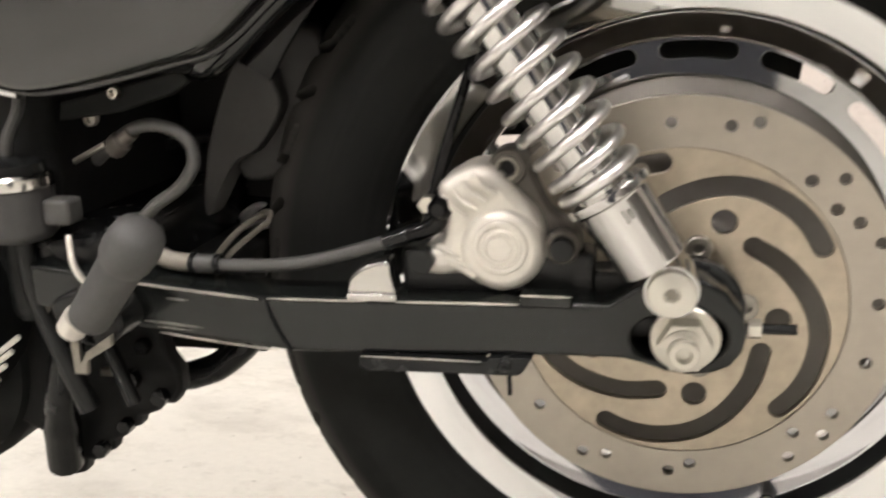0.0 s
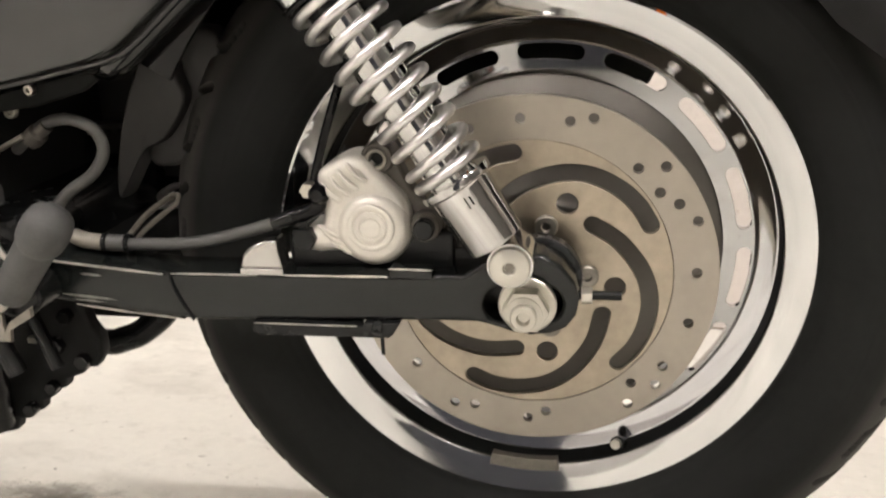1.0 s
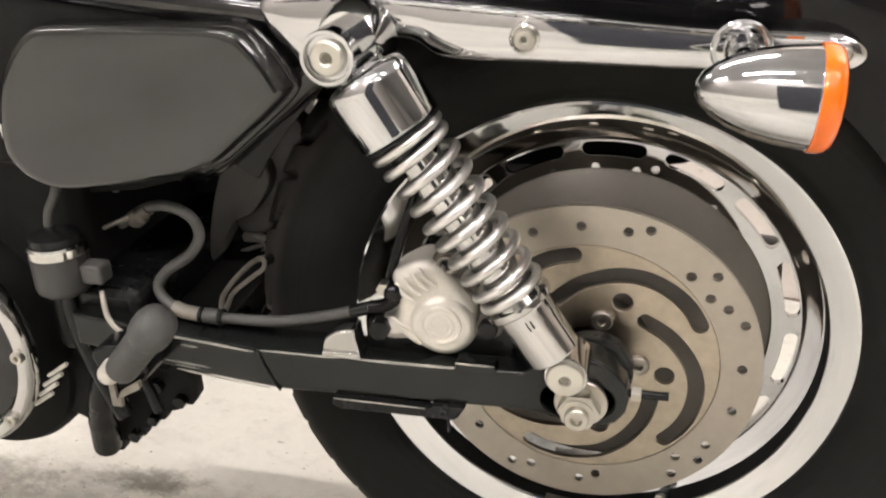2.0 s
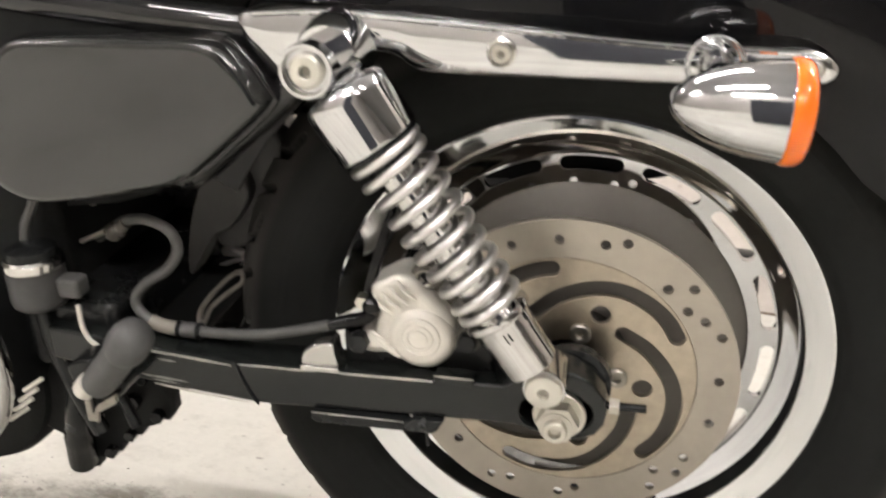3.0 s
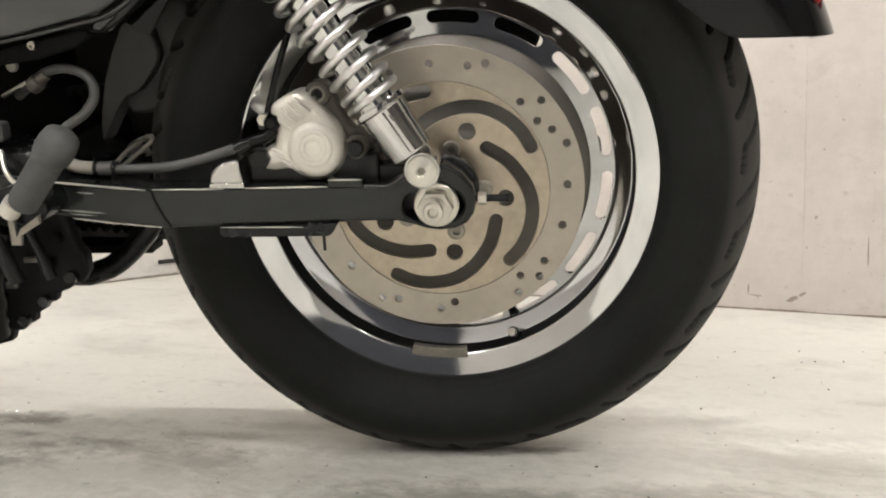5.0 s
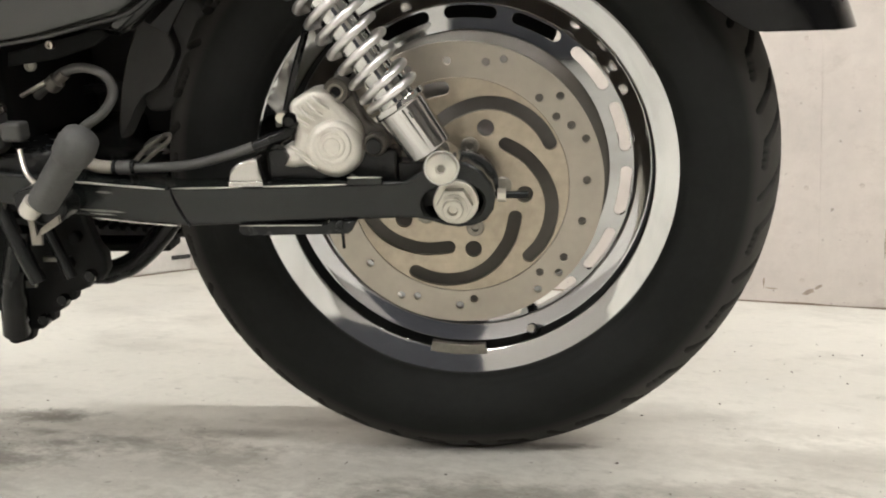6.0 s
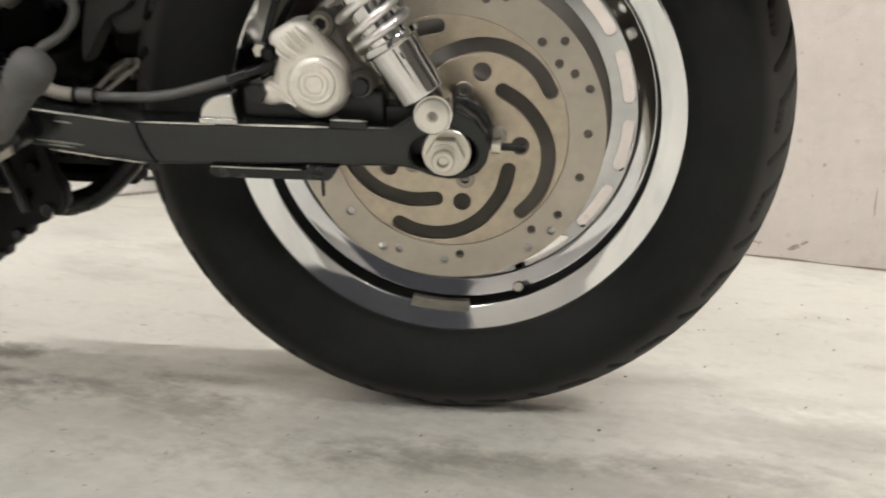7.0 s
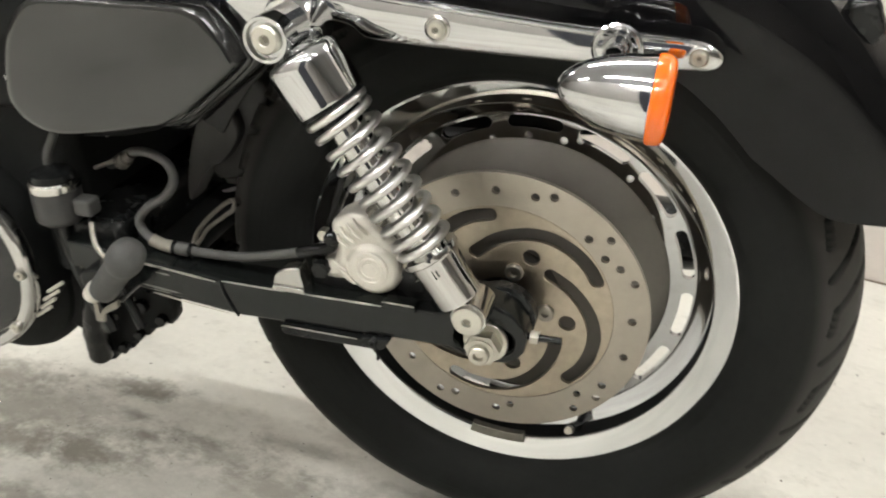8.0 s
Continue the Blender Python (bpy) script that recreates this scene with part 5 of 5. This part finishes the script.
case = part("engine_cover", lathe([(0.0, 0.0), (0.1065, 0.0), (0.1078, 0.006), (0.1100, 0.009), (0.1190, 0.009), (0.1220, 0.006), (0.1232, 0.0), (0.1228, -0.006), (0.0, -0.006)], COVER_AT, 80), BODY, motorcycle, "silver round engine cover")
part("case_body", lathe([(0.0, -0.0062), (0.116, -0.0062), (0.116, -0.10), (0.0, -0.10)], COVER_AT, 64), BLACK_MATTE, case, "black case behind the cover")
# Gloss black here stands in for the dark reflection in a polished chrome centre.
part("polished_centre", lathe([(0.0, 0.0160), (0.040, 0.0150), (0.070, 0.0110), (0.094, 0.0055), (0.1062, 0.0), (0.0, 0.0)], COVER_AT, 80), RAIL, case, "polished cover centre, its dark reflection put in as gloss black", 60)
for k in range(9):
    x, z = polar(0.1148, 40 * k)
    bm = bmesh.new()
    socket_bolt(bm, axis_y(-0.628 + x, -0.1585, -0.006 + z), 0.0064, 0.006, 0.0026)
    part("cover_bolt", bm, STEEL, case)
for k in range(4):
    z0 = -0.040 - 0.012 * k
    part("fin", tube([(-0.503 - 0.008 * k, -0.140, z0 + 0.002), (-0.480 - 0.008 * k, -0.140, z0 + 0.018)], 0.0022, 8), CAST, case)
for pts, r in (([(-0.4180, 0.06, -0.0160), (-0.4030, 0.06, -0.0020), (-0.3883, 0.06, 0.0090), (-0.3622, 0.06, 0.0192)], 0.0026), ([(-0.4110, 0.064, -0.0165), (-0.3960, 0.064, -0.0100), (-0.3811, 0.064, -0.0025), (-0.3598, 0.064, 0.0150)], 0.0024)):
    part("cable_end", tube(catmull(pts, 5), r, 10), BRIGHT, motorcycle, "pale cable behind the brake hose")

part("belt_guard", plate([smooth2([(-0.30, 0.10), (-0.20, 0.19), (-0.10, 0.26), (0.02, 0.27), (0.093, 0.23), (0.107, 0.16), (0.090, 0.115), (0.0, 0.10), (-0.15, 0.085)], 4)], 0.135, 0.012, 0.003), BLACK_MATTE, motorcycle, "black belt guard on the far side")
part("muffler", lathe([(0.0, 0.0), (0.040, 0.0), (0.044, 0.004), (0.044, 0.66), (0.041, 0.70), (0.036, 0.705), (0.034, 0.68), (0.0, 0.68)], Matrix.Translation((-0.52, 0.185, -0.030)) @ Matrix.Rotation(radians(90), 4, "Y"), 40), BLACK_SATIN, motorcycle, "black muffler on the far side")
part("bright_bracket", plate([smooth2([(-0.426, -0.014), (-0.410, -0.003), (-0.399, 0.008), (-0.400, 0.016), (-0.392, 0.024), (-0.380, 0.029), (-0.373, 0.026), (-0.384, 0.019), (-0.374, 0.015), (-0.376, 0.005), (-0.392, 0.002), (-0.411, -0.014)], 4)], 0.082, 0.012, 0.003), BRIGHT, motorcycle, "bright zinc bracket deep in the frame")

# ---- formwork panels and tie plugs of the wall ----
def panel(u0, u1, z0, z1):
    gap = 0.0007
    me = bpy.data.meshes.new("panel")
    bm = box((u0 + gap, 0.0, z0 + gap), (u1 - gap, 0.003, z1 - gap))
    bmesh.ops.recalc_face_normals(bm, faces=bm.faces)
    bm.to_mesh(me)
    bm.free()
    ob = new("panel", finish(me, WALL))
    ob.parent = wall_back


for rows, cuts in (((0.0, 0.338), (0.0, 0.152, 0.757, 1.362, 2.0, 8.0)), ((0.338, 0.69), (0.0, 0.9, 1.8, 8.0)), ((0.69, 1.6), (0.0, 0.9, 1.8, 8.0)), ((1.6, 2.6), (0.0, 1.8, 8.0)),
                   ((0.0, 0.366), (-8.7, -2.06, -1.21, -0.605, 0.0)), ((0.366, 0.67), (-8.7, -1.8, -0.9, 0.0)), ((0.67, 1.6), (-8.7, -1.8, -0.9, 0.0)), ((1.6, 2.6), (-8.7, -1.8, 0.0))):
    for u0, u1 in zip(cuts, cuts[1:]):
        panel(u0, u1, *rows)
plug_bm = lathe([(0.0058, 0.0), (0.0058, 0.0006), (0.0048, 0.0012), (0, 0.0008)], Matrix.Rotation(radians(90), 4, "X"), 14)
plug_me = bpy.data.meshes.new("tie_plug")
plug_bm.to_mesh(plug_me)
plug_bm.free()
finish(plug_me, PLUG)
for z in (0.057, 0.284, 0.640, 1.0):
    for k in range(-6, 9):
        if (k + int(z * 10)) % 4 == 3 and z > 0.3:
            continue
        plug = new("tie_plug", plug_me)
        plug.parent = wall_back
        plug.location = (-0.035 + 0.1265 * k + random.uniform(-0.004, 0.004), 0.0, z + random.uniform(-0.004, 0.004))


def smear(u, z, length, width, tilt):
    """A dried mud mark with a ragged outline on the wall face."""
    n = 40
    line = []
    for k in range(n):
        a = 2 * math.pi * k / n
        r = 1 + 0.45 * noise.noise((math.cos(a) * 1.6 + u * 9, math.sin(a) * 1.6, z * 7))
        x, y = length / 2 * r * math.cos(a), width / 2 * r * math.sin(a)
        c, d = math.cos(radians(tilt)), math.sin(radians(tilt))
        line.append((u + x * c - y * d, z + x * d + y * c))
    ob = new("mud_mark", finish(plate([line], -0.0008, 0.0012, 0.0002), MUD))
    ob.parent = wall_back


for u, z, length, width, tilt in ((-0.020, 0.032, 0.030, 0.010, 22), (0.002, 0.045, 0.020, 0.006, 30), (-0.125, 0.050, 0.004, 0.026, 0), (-0.108, 0.036, 0.030, 0.003, -4), (0.142, 0.150, 0.003, 0.060, 0), (0.36, 0.020, 0.05, 0.008, 4)):
    smear(u, z, length, width, tilt)
